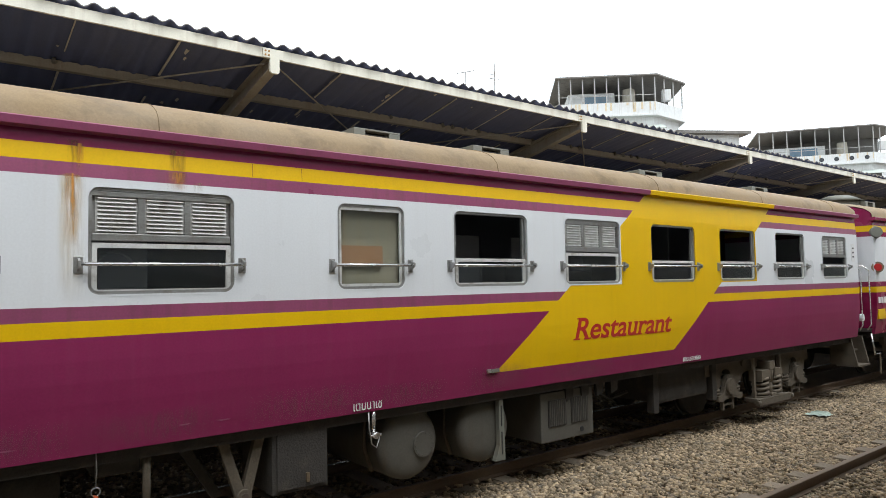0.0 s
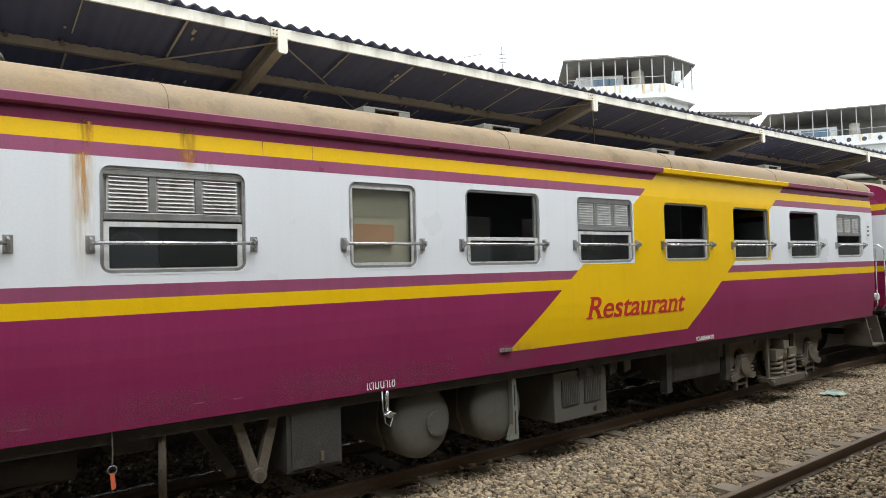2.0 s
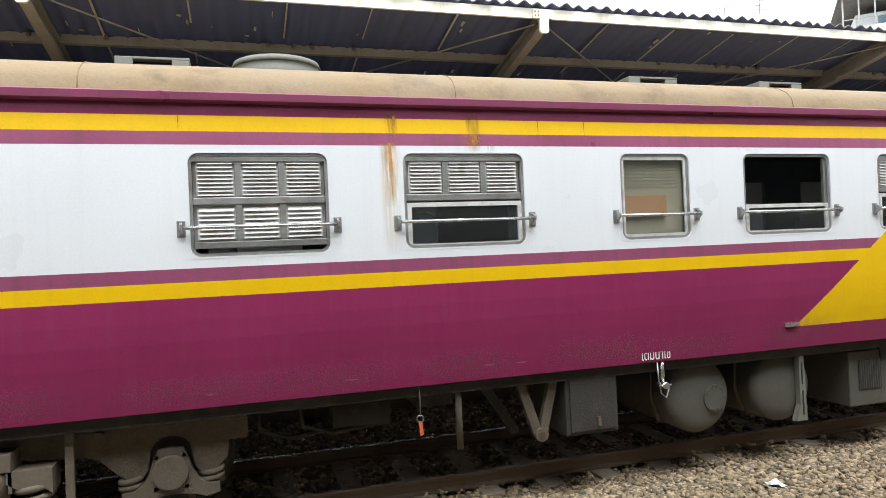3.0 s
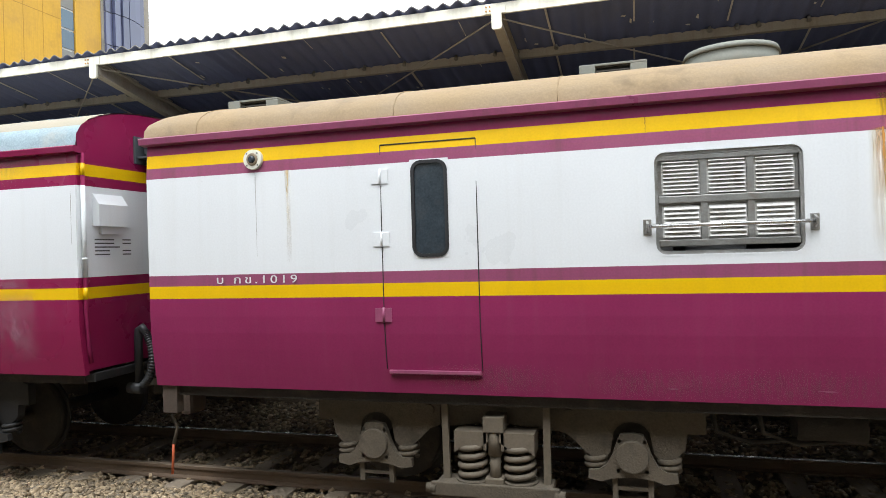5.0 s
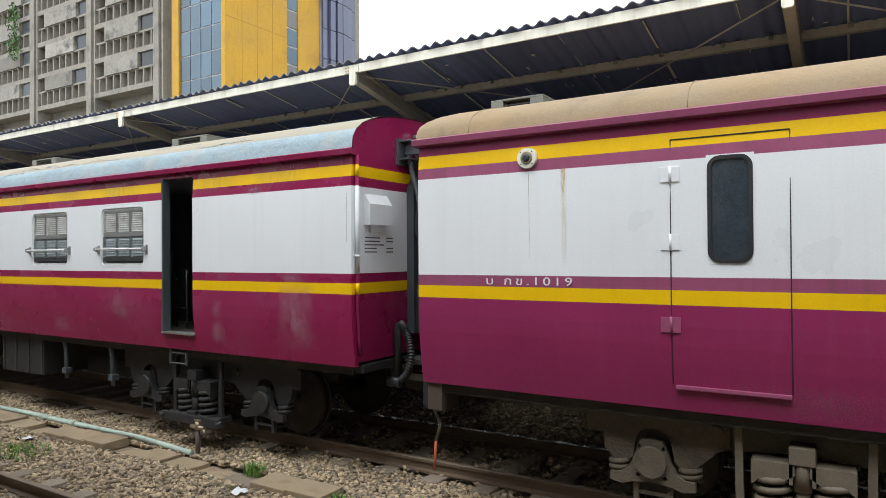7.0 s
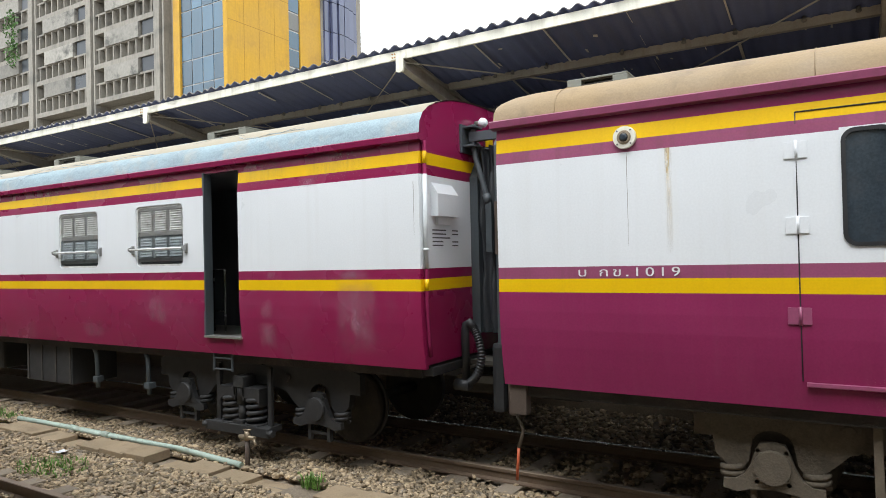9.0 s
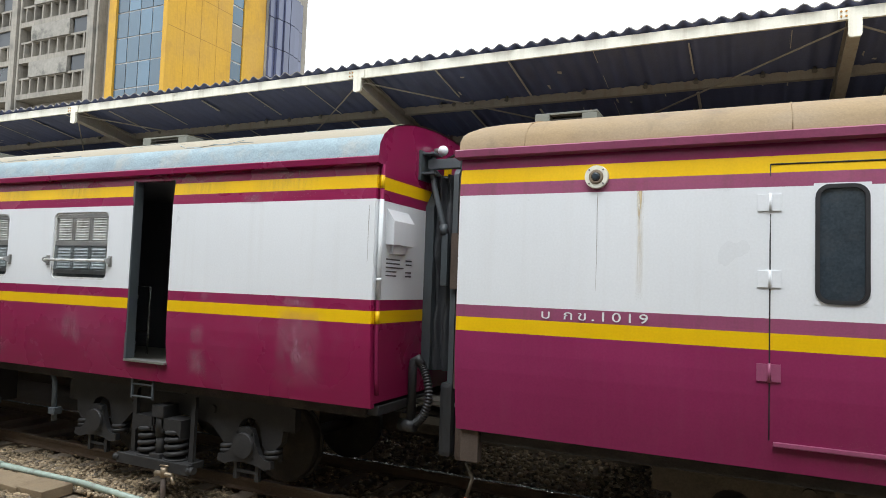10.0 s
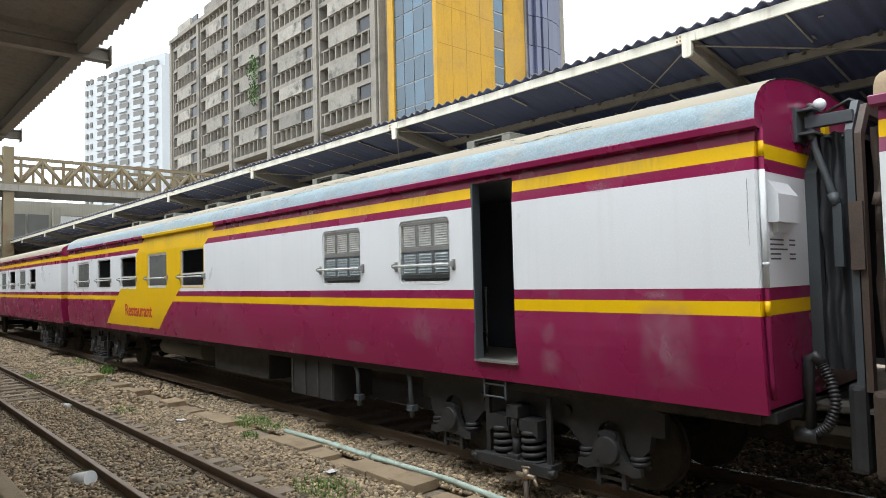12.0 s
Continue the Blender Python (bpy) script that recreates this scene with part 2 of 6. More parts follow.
M["awning"] = mat("pale_striped_awning", (0.45, 0.5, 0.46), 0.7, vary=0.1)


def stain_mat(name, color, amount, fade=True, noise=(30.0, 30.0, 2.5), rough=0.7):
    """A thin soft-edged stain: its cover fades to the rim of its patch and breaks up in streaks."""
    m = bpy.data.materials.new(name)
    m.use_nodes = True
    n, l = m.node_tree.nodes, m.node_tree.links
    b = n["Principled BSDF"]
    b.inputs["Roughness"].default_value = rough
    b.inputs["Base Color"].default_value = (*color, 1)

    def op(kind, a, c):
        q = n.new("ShaderNodeMath")
        q.operation = kind
        for i, v in enumerate((a, c)):
            if isinstance(v, float):
                q.inputs[i].default_value = v
            else:
                l.new(v, q.inputs[i])
        return q.outputs[0]

    tc_, sx = n.new("ShaderNodeTexCoord"), n.new("ShaderNodeSeparateXYZ")
    l.new(tc_.outputs["Generated"], sx.inputs[0])

    def hump(v):
        return op("MULTIPLY", op("MULTIPLY", v, op("SUBTRACT", 1.0, v)), 4.0)

    up = op("MULTIPLY", op("POWER", sx.outputs["Z"], 0.8), 1.0) if fade else hump(sx.outputs["Z"])
    cover = op("MULTIPLY", hump(sx.outputs["X"]), up)
    geo, mp, tx = n.new("ShaderNodeNewGeometry"), n.new("ShaderNodeMapping"), n.new("ShaderNodeTexNoise")
    mp.inputs["Scale"].default_value = noise
    tx.inputs["Scale"].default_value, tx.inputs["Detail"].default_value, tx.inputs["Roughness"].default_value = 1.0, 6, 0.65
    l.new(geo.outputs["Position"], mp.inputs["Vector"])
    l.new(mp.outputs["Vector"], tx.inputs["Vector"])
    rg = n.new("ShaderNodeMapRange")
    rg.inputs["From Min"].default_value, rg.inputs["From Max"].default_value, rg.inputs["To Max"].default_value = 0.36, 0.66, amount
    l.new(tx.outputs["Fac"], rg.inputs["Value"])
    l.new(op("MULTIPLY", cover, rg.outputs["Result"]), b.inputs["Alpha"])
    return m


def glass(name, color, rough=0.03, mix=0.75):
    m = bpy.data.materials.new(name)
    m.use_nodes = True
    n, l = m.node_tree.nodes, m.node_tree.links
    b = n["Principled BSDF"]
    b.inputs["Base Color"].default_value = (*color, 1)
    b.inputs["Roughness"].default_value = rough
    b.inputs["Transmission Weight"].default_value = mix
    b.inputs["IOR"].default_value = 1.45
    return m


M["glass"] = glass("dusty_window_glass", (0.62, 0.68, 0.72), 0.03, 0.99)
M["clear_glass"] = glass("clear_window_glass", (0.84, 0.88, 0.88), 0.03, 1.0)
# dark_glass is opaque, its base colour lightened to suggest reflections
M["dark_glass"] = mat("dusty_reflection_glass", (0.032, 0.044, 0.056), 0.07, vary=0.4, scale=4, spec=0.6, blotch=(0.05, 0.055, 0.06), blotch_amt=0.4, blotch_scale=6)
M["dusty_glass"] = mat("dusty_grey_glass", (0.13, 0.14, 0.135), 0.15, vary=0.2, scale=3, spec=0.6, blotch=(0.2, 0.2, 0.18), blotch_amt=0.4, blotch_scale=4)
M["blue_glass"] = mat("blue_curtain_glass", (0.055, 0.11, 0.16), 0.12, vary=0.2, scale=0.3, spec=0.8, rand=0.35)
M["violet_glass"] = mat("violet_curtain_glass", (0.075, 0.085, 0.15), 0.14, vary=0.15, scale=0.3, spec=0.8, rand=0.2)


# ---------------------------------------------------------------- mesh helpers
def link(name, bm, material, parent=None, smooth=False):
    me = bpy.data.meshes.new(name)
    bm.to_mesh(me)
    bm.free()
    for m in (material if isinstance(material, (list, tuple)) else [material]):
        me.materials.append(m)
    if smooth:
        me.polygons.foreach_set("use_smooth", [True] * len(me.polygons))
    ob = new(name, me)
    if parent is not None:
        ob.parent = parent
    return ob


def part(name, bm, material, parent, label="", smooth=False):
    ob = link(name, bm, material, parent, smooth)
    if label:
        ob["label"] = label
    return ob


def thing(name, label, category, at=(0, 0, 0), group="", kind=""):
    ob = new(name)
    ob.location = at
    ob.empty_display_size = 0.1
    return tagged(ob, label, category, group, kind)


def B(bm, x0, x1, y0, y1, z0, z1, bev=0.0, mi=0):
    vs = [bm.verts.new((x, y, z)) for x in (x0, x1) for y in (y0, y1) for z in (z0, z1)]
    fs = [bm.faces.new([vs[i] for i in q]) for q in ((0, 1, 3, 2), (4, 6, 7, 5), (0, 4, 5, 1), (2, 3, 7, 6), (0, 2, 6, 4), (1, 5, 7, 3))]
    for f in fs:
        f.material_index = mi
    if bev:
        r = bmesh.ops.bevel(bm, geom=list({e for f in fs for e in f.edges}), offset=bev, segments=2, affect="EDGES", profile=0.6)
        for f in r["faces"]:
            f.material_index = mi
    return bm


def box(*a, bev=0.0):
    return B(bmesh.new(), *a, bev=bev)


def C(bm, p0, p1, r0, r1=None, seg=12, mi=0):
    p0, p1 = Vector(p0), Vector(p1)
    d = p1 - p0
    q = d.to_track_quat("Z", "Y").to_matrix()
    r1 = r0 if r1 is None else r1
    a = [bm.verts.new(p0 + q @ Vector((r0 * math.cos(t), r0 * math.sin(t), 0))) for t in (2 * math.pi * i / seg for i in range(seg))]
    b = [bm.verts.new(p1 + q @ Vector((r1 * math.cos(t), r1 * math.sin(t), 0))) for t in (2 * math.pi * i / seg for i in range(seg))]
    for i in range(seg):
        f = bm.faces.new((a[i], a[(i + 1) % seg], b[(i + 1) % seg], b[i]))
        f.material_index = mi
        f.smooth = True
    for f in (bm.faces.new(a[::-1]), bm.faces.new(b)):
        f.material_index = mi
    return bm


def cyl(p0, p1, r0, r1=None, seg=12):
    return C(bmesh.new(), p0, p1, r0, r1, seg)


def tube(pts, r, seg=8, bm=None, closed=False):
    bm = bm or bmesh.new()
    pts = [Vector(p) for p in pts]
    rings = []
    for i, p in enumerate(pts):
        d = (pts[min(i + 1, len(pts) - 1)] - pts[max(i - 1, 0)]).normalized()
        q = d.to_track_quat("Z", "Y").to_matrix()
        rr = r(i) if callable(r) else r
        rings.append([bm.verts.new(p + q @ Vector((rr * math.cos(t), rr * math.sin(t), 0))) for t in (2 * math.pi * k / seg for k in range(seg))])
    for a, b in zip(rings, rings[1:]):
        k0 = min(range(seg), key=lambda k: (b[k].co - a[0].co).length)
        for k in range(seg):
            f = bm.faces.new((a[k], a[(k + 1) % seg], b[(k0 + k + 1) % seg], b[(k0 + k) % seg]))
            f.smooth = True
    bm.faces.new(rings[0][::-1])
    bm.faces.new(rings[-1])
    return bm


def prism(pts, axis, a, b, bm=None, mi=0):
    """A polygon drawn out along an axis: pts in (x, z) for 'y', (y, z) for 'x', (x, y) for 'z'."""
    bm = bm or bmesh.new()
    put = {"y": lambda p, w: (p[0], w, p[1]), "x": lambda p, w: (w, p[0], p[1]), "z": lambda p, w: (p[0], p[1], w)}[axis]
    va, vb = [bm.verts.new(put(p, a)) for p in pts], [bm.verts.new(put(p, b)) for p in pts]
    n = len(pts)
    fs = [bm.faces.new(va[::-1]), bm.faces.new(vb)]
    fs += [bm.faces.new((va[i], va[(i + 1) % n], vb[(i + 1) % n], vb[i])) for i in range(n)]
    for f in fs:
        f.material_index = mi
    bmesh.ops.recalc_face_normals(bm, faces=fs)
    return bm


def rounded(x0, x1, z0, z1, r, k=5):
    out = []
    for cx, cz, a0 in ((x1 - r, z1 - r, 0), (x0 + r, z1 - r, 90), (x0 + r, z0 + r, 180), (x1 - r, z0 + r, 270)):
        for i in range(k + 1):
            t = radians(a0 + 90 * i / k)
            out.append((cx + r * math.cos(t), cz + r * math.sin(t)))
    return out


def ring(x0, x1, z0, z1, w, r, y0, y1, bm=None, outer_r=None):
    """A frame with rounded corners: opening x0..x1, z0..z1, w wide, from y0 (front) to y1."""
    bm = bm or bmesh.new()
    a, b = rounded(x0, x1, z0, z1, r), rounded(x0 - w, x1 + w, z0 - w, z1 + w, (r + w) if outer_r is None else outer_r)
    n = len(a)
    v = [[bm.verts.new((p[0], y, p[1])) for p in q] for q, y in ((a, y0), (b, y0), (a, y1), (b, y1))]
    for i in range(n):
        j = (i + 1) % n
        for p, q in ((0, 1), (1, 3), (3, 2), (2, 0)):
            bm.faces.new((v[p][i], v[p][j], v[q][j], v[q][i]))
    bmesh.ops.recalc_face_normals(bm, faces=bm.faces[:])
    return bm


def letters(body, size, material, m, parent=None, name="lettering", shear=0.0, offset=0.0, space=1.0, width=None, label="", serif=0.0, bend=None):
    cu = bpy.data.curves.new(name, "FONT")
    cu.body, cu.size, cu.shear, cu.offset, cu.space_character, cu.extrude = body, size, shear, offset, space, 0.002
    tmp = new(name, cu)
    me = bpy.data.meshes.new_from_object(tmp.evaluated_get(bpy.context.evaluated_depsgraph_get()))
    bpy.data.objects.remove(tmp)
    bpy.data.curves.remove(cu)
    me.materials.clear()
    me.materials.append(material)
    if serif and len(me.vertices):
        top = max(v.co.z for v in me.vertices)
        ed = [(me.vertices[a].co.copy(), me.vertices[b].co.copy()) for a, b in (e.vertices for e in me.edges)]
        hi = max(v.co.y for v in me.vertices)
        bm = bmesh.new()
        bm.from_mesh(me)
        done = set()
        for a, b in ed:
            w = abs(a.x - b.x)
            mid = (round((a.x + b.x) * 500), round(a.y * 1000))
            if a.z <= top - 1e-4 or b.z <= top - 1e-4 or mid in done:
                continue
            done.add(mid)
            if abs(a.y - b.y) < 1e-4 and a.z > top - 1e-4 and b.z > top - 1e-4 and 0.02 < w < 0.13 * size / 0.36:
                up = a.y > 0.3 * hi
                if a.y < 0.06 * hi or 0.6 * hi < a.y:
                    x0, x1, g = min(a.x, b.x), max(a.x, b.x), serif
                    y0, y1 = (a.y - 0.6 * g, a.y) if up else (a.y, a.y + 0.6 * g)
                    vs_ = [bm.verts.new((x, y, top + 0.0006)) for x, y in ((x0 - g, y0), (x1 + (0 if up else g), y0), (x1 + (0 if up else g), y1), (x0 - g, y1))]
                    bm.faces.new(vs_)
        bm.verts.index_update()
        pts, fcs = [v.co.copy() for v in bm.verts], [[v.index for v in f.verts] for f in bm.faces]
        bm.free()
        me = bpy.data.meshes.new(name)
        me.from_pydata(pts, [], fcs)
        me.materials.append(material)
    if width and len(me.vertices):
        xs = [v.co.x for v in me.vertices]
        k = width / (max(xs) - min(xs))
        x0 = min(xs)
        for v in me.vertices:
            v.co.x = (v.co.x - x0) * k
    if bend is not None:
        for v in me.vertices:
            v.co.z -= side_y(bend + v.co.y) - YS
    ob = new(name, me)
    ob.matrix_basis = m
    if parent is not None:
        ob.parent = parent
    if label:
        ob["label"] = label
    return ob


# ---------------------------------------------------------------- setting
GROUND = -0.16
RAIL = 0.04
YS, YF = 5.2, 7.9            # near and far side of the coaches
YC = (YS + YF) / 2

bm = bmesh.new()
vs = {}
xs = sorted({*range(-60, 61, 4), *range(-2000, -60, 200), *range(260, 2001, 200), 60, 100, 160})
ys = [-1500, -300, -60, -8, 1.02, 2.2, 3.4, 4.2, 5.0, 6.0, 7.2, 8.4, 30, 120, 500, 2500]
grid = [[bm.verts.new((x, y, GROUND - (0.03 if 5.6 < y < 7.6 else 0))) for y in ys] for x in xs]
for i in range(len(xs) - 1):
    for j in range(len(ys) - 1):
        bm.faces.new((grid[i][j], grid[i + 1][j], grid[i + 1][j + 1], grid[i][j + 1]))
ground = tagged(link("ground", bm, M["soil"]), "brown dusty ballast and soil between the tracks", "ground", kind="structure")


def rail_line(y, x0, x1, zt, label):
    bm = bmesh.new()
    prism([(y - 0.055, zt - 0.14), (y + 0.055, zt - 0.14), (y + 0.055, zt - 0.125), (y + 0.012, zt - 0.11), (y + 0.012, zt - 0.045), (y + 0.033, zt - 0.035),
           (y + 0.033, zt - 0.006), (y + 0.027, zt), (y - 0.027, zt), (y - 0.033, zt - 0.006), (y - 0.033, zt - 0.035), (y - 0.012, zt - 0.045),
           (y - 0.012, zt - 0.11), (y - 0.055, zt - 0.125)], "x", x0, x1, bm)
    for f in bm.faces:
        if f.normal.z > 0.5 and f.calc_center_median().z > zt - 0.01:
            f.material_index = 1
    return tagged(link("rail", bm, [M["rail"], M["railtop"]]), label, "rail", "running rails", "structure")


for y in (2.42, 3.44):
    rail_line(y, -140, 140, RAIL, "rusty brown steel rail of the empty track")
YR0, YR1 = 6.13, 7.48        # rails under the train
rail_line(YR0, -140, 140, RAIL, "dusty brown steel rail under the standing coaches")
rail_line(YR1, -140, 140, RAIL, "bright-topped steel rail under the standing coaches").data.materials[1] = M["steel"]

# far platform behind the train and the near platform with its edge
platform_far = tagged(link("platform_far", box(-140, 140, 9.8, 16, GROUND - 0.3, 0.2), M["soil"]), "dark concrete platform behind the train", "platform", kind="structure")
platform_near = tagged(link("platform_near", box(-140, 140, -9, 0.98, GROUND, 0.60), M["platform"]), "worn grey concrete platform", "platform", kind="structure")
bm = bmesh.new()
B(bm, -140, 140, 0.98, 1.12, GROUND, 0.64, 0.015)
tagged(link("platform_edge", bm, M["slab"]), "buff concrete platform edge coping", "platform edge", kind="structure")
tagged(link("wall_back", box(-140, 140, -9.3, -9, GROUND, 7), M["beige"]), "plain beige station wall", "wall", kind="structure")
# the second wall is added to keep daylight from behind the train out
tagged(link("far_daylight_block", box(-100, 75, 15.7, 16, 0.3, 4.75), M["inside"]), "added wall that blocks daylight behind the far platform", "wall", kind="structure")


def corrugated(name, x0, x1, y0, y1, z0, z1, pitch, amp, mats, label):
    """A corrugated roof whose waves run along y."""
    bm = bmesh.new()
    n = int((x1 - x0) / pitch) * 6
    rows = []
    for i in range(n + 1):
        x = x0 + (x1 - x0) * i / n
        w = amp * math.cos(2 * math.pi * i / 6)
        rows.append([bm.verts.new((x, y0 + 0.02 * math.sin(i * 0.37), z0 + w)), bm.verts.new((x, y1, z1 + w)), bm.verts.new((x, y0 + 0.02 * math.sin(i * 0.37), z0 + w + 0.012)), bm.verts.new((x, y1, z1 + w + 0.012))])
    for a, b in zip(rows, rows[1:]):
        f = bm.faces.new((a[0], a[1], b[1], b[0]))
        g = bm.faces.new((a[2], b[2], b[3], a[3]))
        h = bm.faces.new((a[0], b[0], b[2], a[2]))
        g.material_index = h.material_index = 1
        f.smooth = g.smooth = True
    bmesh.ops.recalc_face_normals(bm, faces=[])
    return tagged(link(name, bm, mats), label, "roof", kind="structure")


# canopy over the far platform
CY, CZ = 7.01, 4.82
SLOPE = -0.18


def cz(y):
    return CZ + (y - CY) * SLOPE


VALLEY = 11.2
corrugated("ceiling_far_canopy", -100, 75, CY - 0.07, VALLEY, CZ + 0.148, cz(VALLEY) + 0.135, 0.176, 0.024, [M["sheet"], M["sheet_top"]], "dark blue corrugated canopy sheeting falling to a valley")
corrugated("ceiling_far_canopy_rear", -100, 75, VALLEY + 0.02, 15.5, cz(VALLEY) + 0.135, CZ + 0.1, 0.176, 0.024, [M["sheet"], M["sheet_top"]], "dark blue corrugated canopy sheeting rising beyond the valley")
bm = box(-100, 75, CY - 0.03, CY, CZ, CZ + 0.115)
tagged(link("fascia", bm, M["fascia"]), "cream painted canopy fascia board", "fascia", kind="structure")
bracket = thing("canopy_bracket", "cream steel canopy beam with a white end plate", "bracket", (0, 0, 0), "canopy brackets")
bm = bmesh.new()
y1 = VALLEY
for a, b, w in ((-0.115, -0.10, 0.055), (-0.10, 0.055, 0.009), (0.055, 0.07, 0.055)):
    prism([(CY, CZ + a), (y1, cz(y1) + a - 0.10), (y1, cz(y1) + b - 0.0), (CY, CZ + b)], "x", -w, w, bm)
B(bm, -0.05, 0.05, CY, CY + 0.03, CZ - 0.115, CZ + 0.07)
part("beam", bm, M["beam"], bracket)
bm = bmesh.new()
prism(rounded(-0.055, 0.055, CZ - 0.17, CZ + 0.02, 0.03), "y", CY - 0.05, CY - 0.015, bm)
B(bm, -0.14, 0.10, CY - 0.045, CY - 0.03, CZ + 0.0, CZ + 0.10, 0.004)
part("end_plate", bm, M["fascia"], bracket)
for bx in (-0.11, -0.07):
    for bz in (0.03, 0.075):
        part("bolt", cyl((bx, CY - 0.055, CZ + bz), (bx, CY - 0.04, CZ + bz), 0.010, seg=6), M["rust"], bracket)
part("tie_rod", tube([(0.03, CY + 0.05, CZ - 0.03), (2.65, 9.2, cz(9.2) + 0.02)], 0.010, 6), M["beam"], bracket)
part("tie_rod", tube([(-0.03, CY + 0.05, CZ - 0.03), (-2.65, 9.2, cz(9.2) + 0.02)], 0.010, 6), M["beam"], bracket)
KX = [-2.05 + 5.3 * k for k in range(-18, 14)]
bracket.location = (KX[0], 0, 0)
for x in KX[1:]:
    copy_thing(bracket, pose(x, 0, 0))
for y in (8.12, 9.17, 10.22):
    bm = bmesh.new()
    B(bm, -100, 75, y, y + 0.05, cz(y) + 0.03, cz(y) + 0.125)
    B(bm, -100, 75, y, y + 0.08, cz(y) + 0.025, cz(y) + 0.03)
    tagged(link("purlin", bm, M["beam"]), "long cream purlin under the canopy sheets", "purlin", "canopy purlins", "structure")
column = thing("canopy_column", "grey steel canopy column on the far platform", "column", (0, 0, 0), "canopy columns")
bm = bmesh.new()
B(bm, -0.09, 0.09, 11.15, 11.33, 0.2, cz(11.2) - 0.1, 0.01)
part("shaft", bm, M["beam"], column)
part("base", box(-0.18, 0.18, 11.05, 11.43, 0.2, 0.27, bev=0.01), M["platform"], column)
column.location = (KX[0], 0, 0)
for x in KX[1:]:
    copy_thing(column, pose(x, 0, 0))
bm = bmesh.new()
rng = random.Random(4)
for k in range(420):
    x = -50 + k * 0.25 + rng.uniform(-0.05, 0.05)
    for y in (8.12, 9.17):
        if rng.random() < 0.35:
            C(bm, (x, y - 0.045, cz(y) + 0.08), (x, y - 0.02, cz(y) + 0.135), 0.028, 0.018, 6)
tagged(link("sheet_bolts", bm, M["sheet_top"]), "pale hook bolts that hold the canopy sheets", "bolts", kind="stuff")

bm = bmesh.new()
for k in range(150):
    x = -80 + 0.968 * k + rng.uniform(-0.03, 0.03)
    y = CY + rng.uniform(0.1, 0.3)
    while y < 9.9:
        y2 = y + rng.uniform(0.25, 1.1)
        w = rng.uniform(0.012, 0.034)
        prism([(y, cz(y) + 0.112), (y2, cz(y2) + 0.112), (y2, cz(y2) + 0.122), (y, cz(y) + 0.122)], "x", x, x + w, bm)
        y = y2 + rng.uniform(0.05, 0.7)
tagged(link("sheet_laps", bm, M["lap"]), "pale worn lap edges of the canopy sheets", "sheet edges", kind="stuff")
bm = bmesh.new()
for k in range(380):
    x, y = rng.uniform(-45, 40), CY + 0.15 + 2.6 * rng.random()
    a, b = rng.uniform(0.01, 0.05), rng.uniform(0.03, 0.16)
    v = [bm.verts.new((x + dx, y + dy, cz(y + dy) + 0.1185)) for dx, dy in ((0, 0), (a, b * 0.2), (a * 0.7, b), (-a * 0.3, b * 0.6))]
    bm.faces.new(v)
tagged(link("paint_flakes", bm, M["lap"]), "pale flaked spots on the canopy underside", "flaking paint", kind="stuff")

# canopy over the near platform
OY, OZ = 2.07, 4.6
corrugated("ceiling_near_canopy", -80, 80, -7, OY - 0.04, OZ + 0.65, OZ + 0.22, 0.176, 0.022, [M["beam"], M["sheet_top"]], "grey corrugated canopy overhead")
bm = bmesh.new()
B(bm, -80, 80, OY - 0.30, OY - 0.18, OZ + 0.05, OZ + 0.20, 0.01)
tagged(link("edge_purlin", bm, M["beam"]), "grey steel purlin at the canopy edge", "purlin", kind="structure")
arm = thing("gantry", "grey steel gantry that carries the near canopy", "gantry", (0, 0, 0), "near canopy arms")
bm = bmesh.new()
B(bm, -0.055, 0.055, -2.6, OY, OZ, OZ + 0.012)
B(bm, -0.055, 0.055, -2.6, OY, OZ + 0.12, OZ + 0.132)
B(bm, -0.006, 0.006, -2.6, OY, OZ + 0.012, OZ + 0.12)
B(bm, -0.09, 0.09, OY, OY + 0.012, OZ - 0.04, OZ + 0.16)
part("beam", bm, M["beam"], arm)
part("post", box(-0.09, 0.09, -2.78, -2.6, 0.6, OZ + 0.2, bev=0.01), M["beam"], arm)
AX = [-11.2 - 4.66 * k for k in range(-13, 9)]
arm.location = (AX[0], 0, 0)
for x in AX[1:]:
    copy_thing(arm, pose(x, 0, 0))

# ---------------------------------------------------------------- coaches
PAINTS = ["white", "purple", "plum", "yellow", "inside_dark", "magenta"]


def side_y(z):
    """The side bows inwards towards the sill."""
    return YS + (0.07 * ((1.75 - z) / 0.65) ** 1.6 if z < 1.75 else 0) + (0.03 * (z - 3.05) / 0.35 if z > 3.05 else 0)


def bands(z, fresh):
    low = "magenta" if fresh else "purple"
    if z > 3.26:
        return low
    if z > 3.14:
        return "yellow"
    if z > 3.04:
        return "magenta" if fresh else "plum"
    if z > 2.13:
        return "white"
    if z > 2.03:
        return "magenta" if fresh else "plum"
    if z > 1.915:
        return "yellow"
    return low


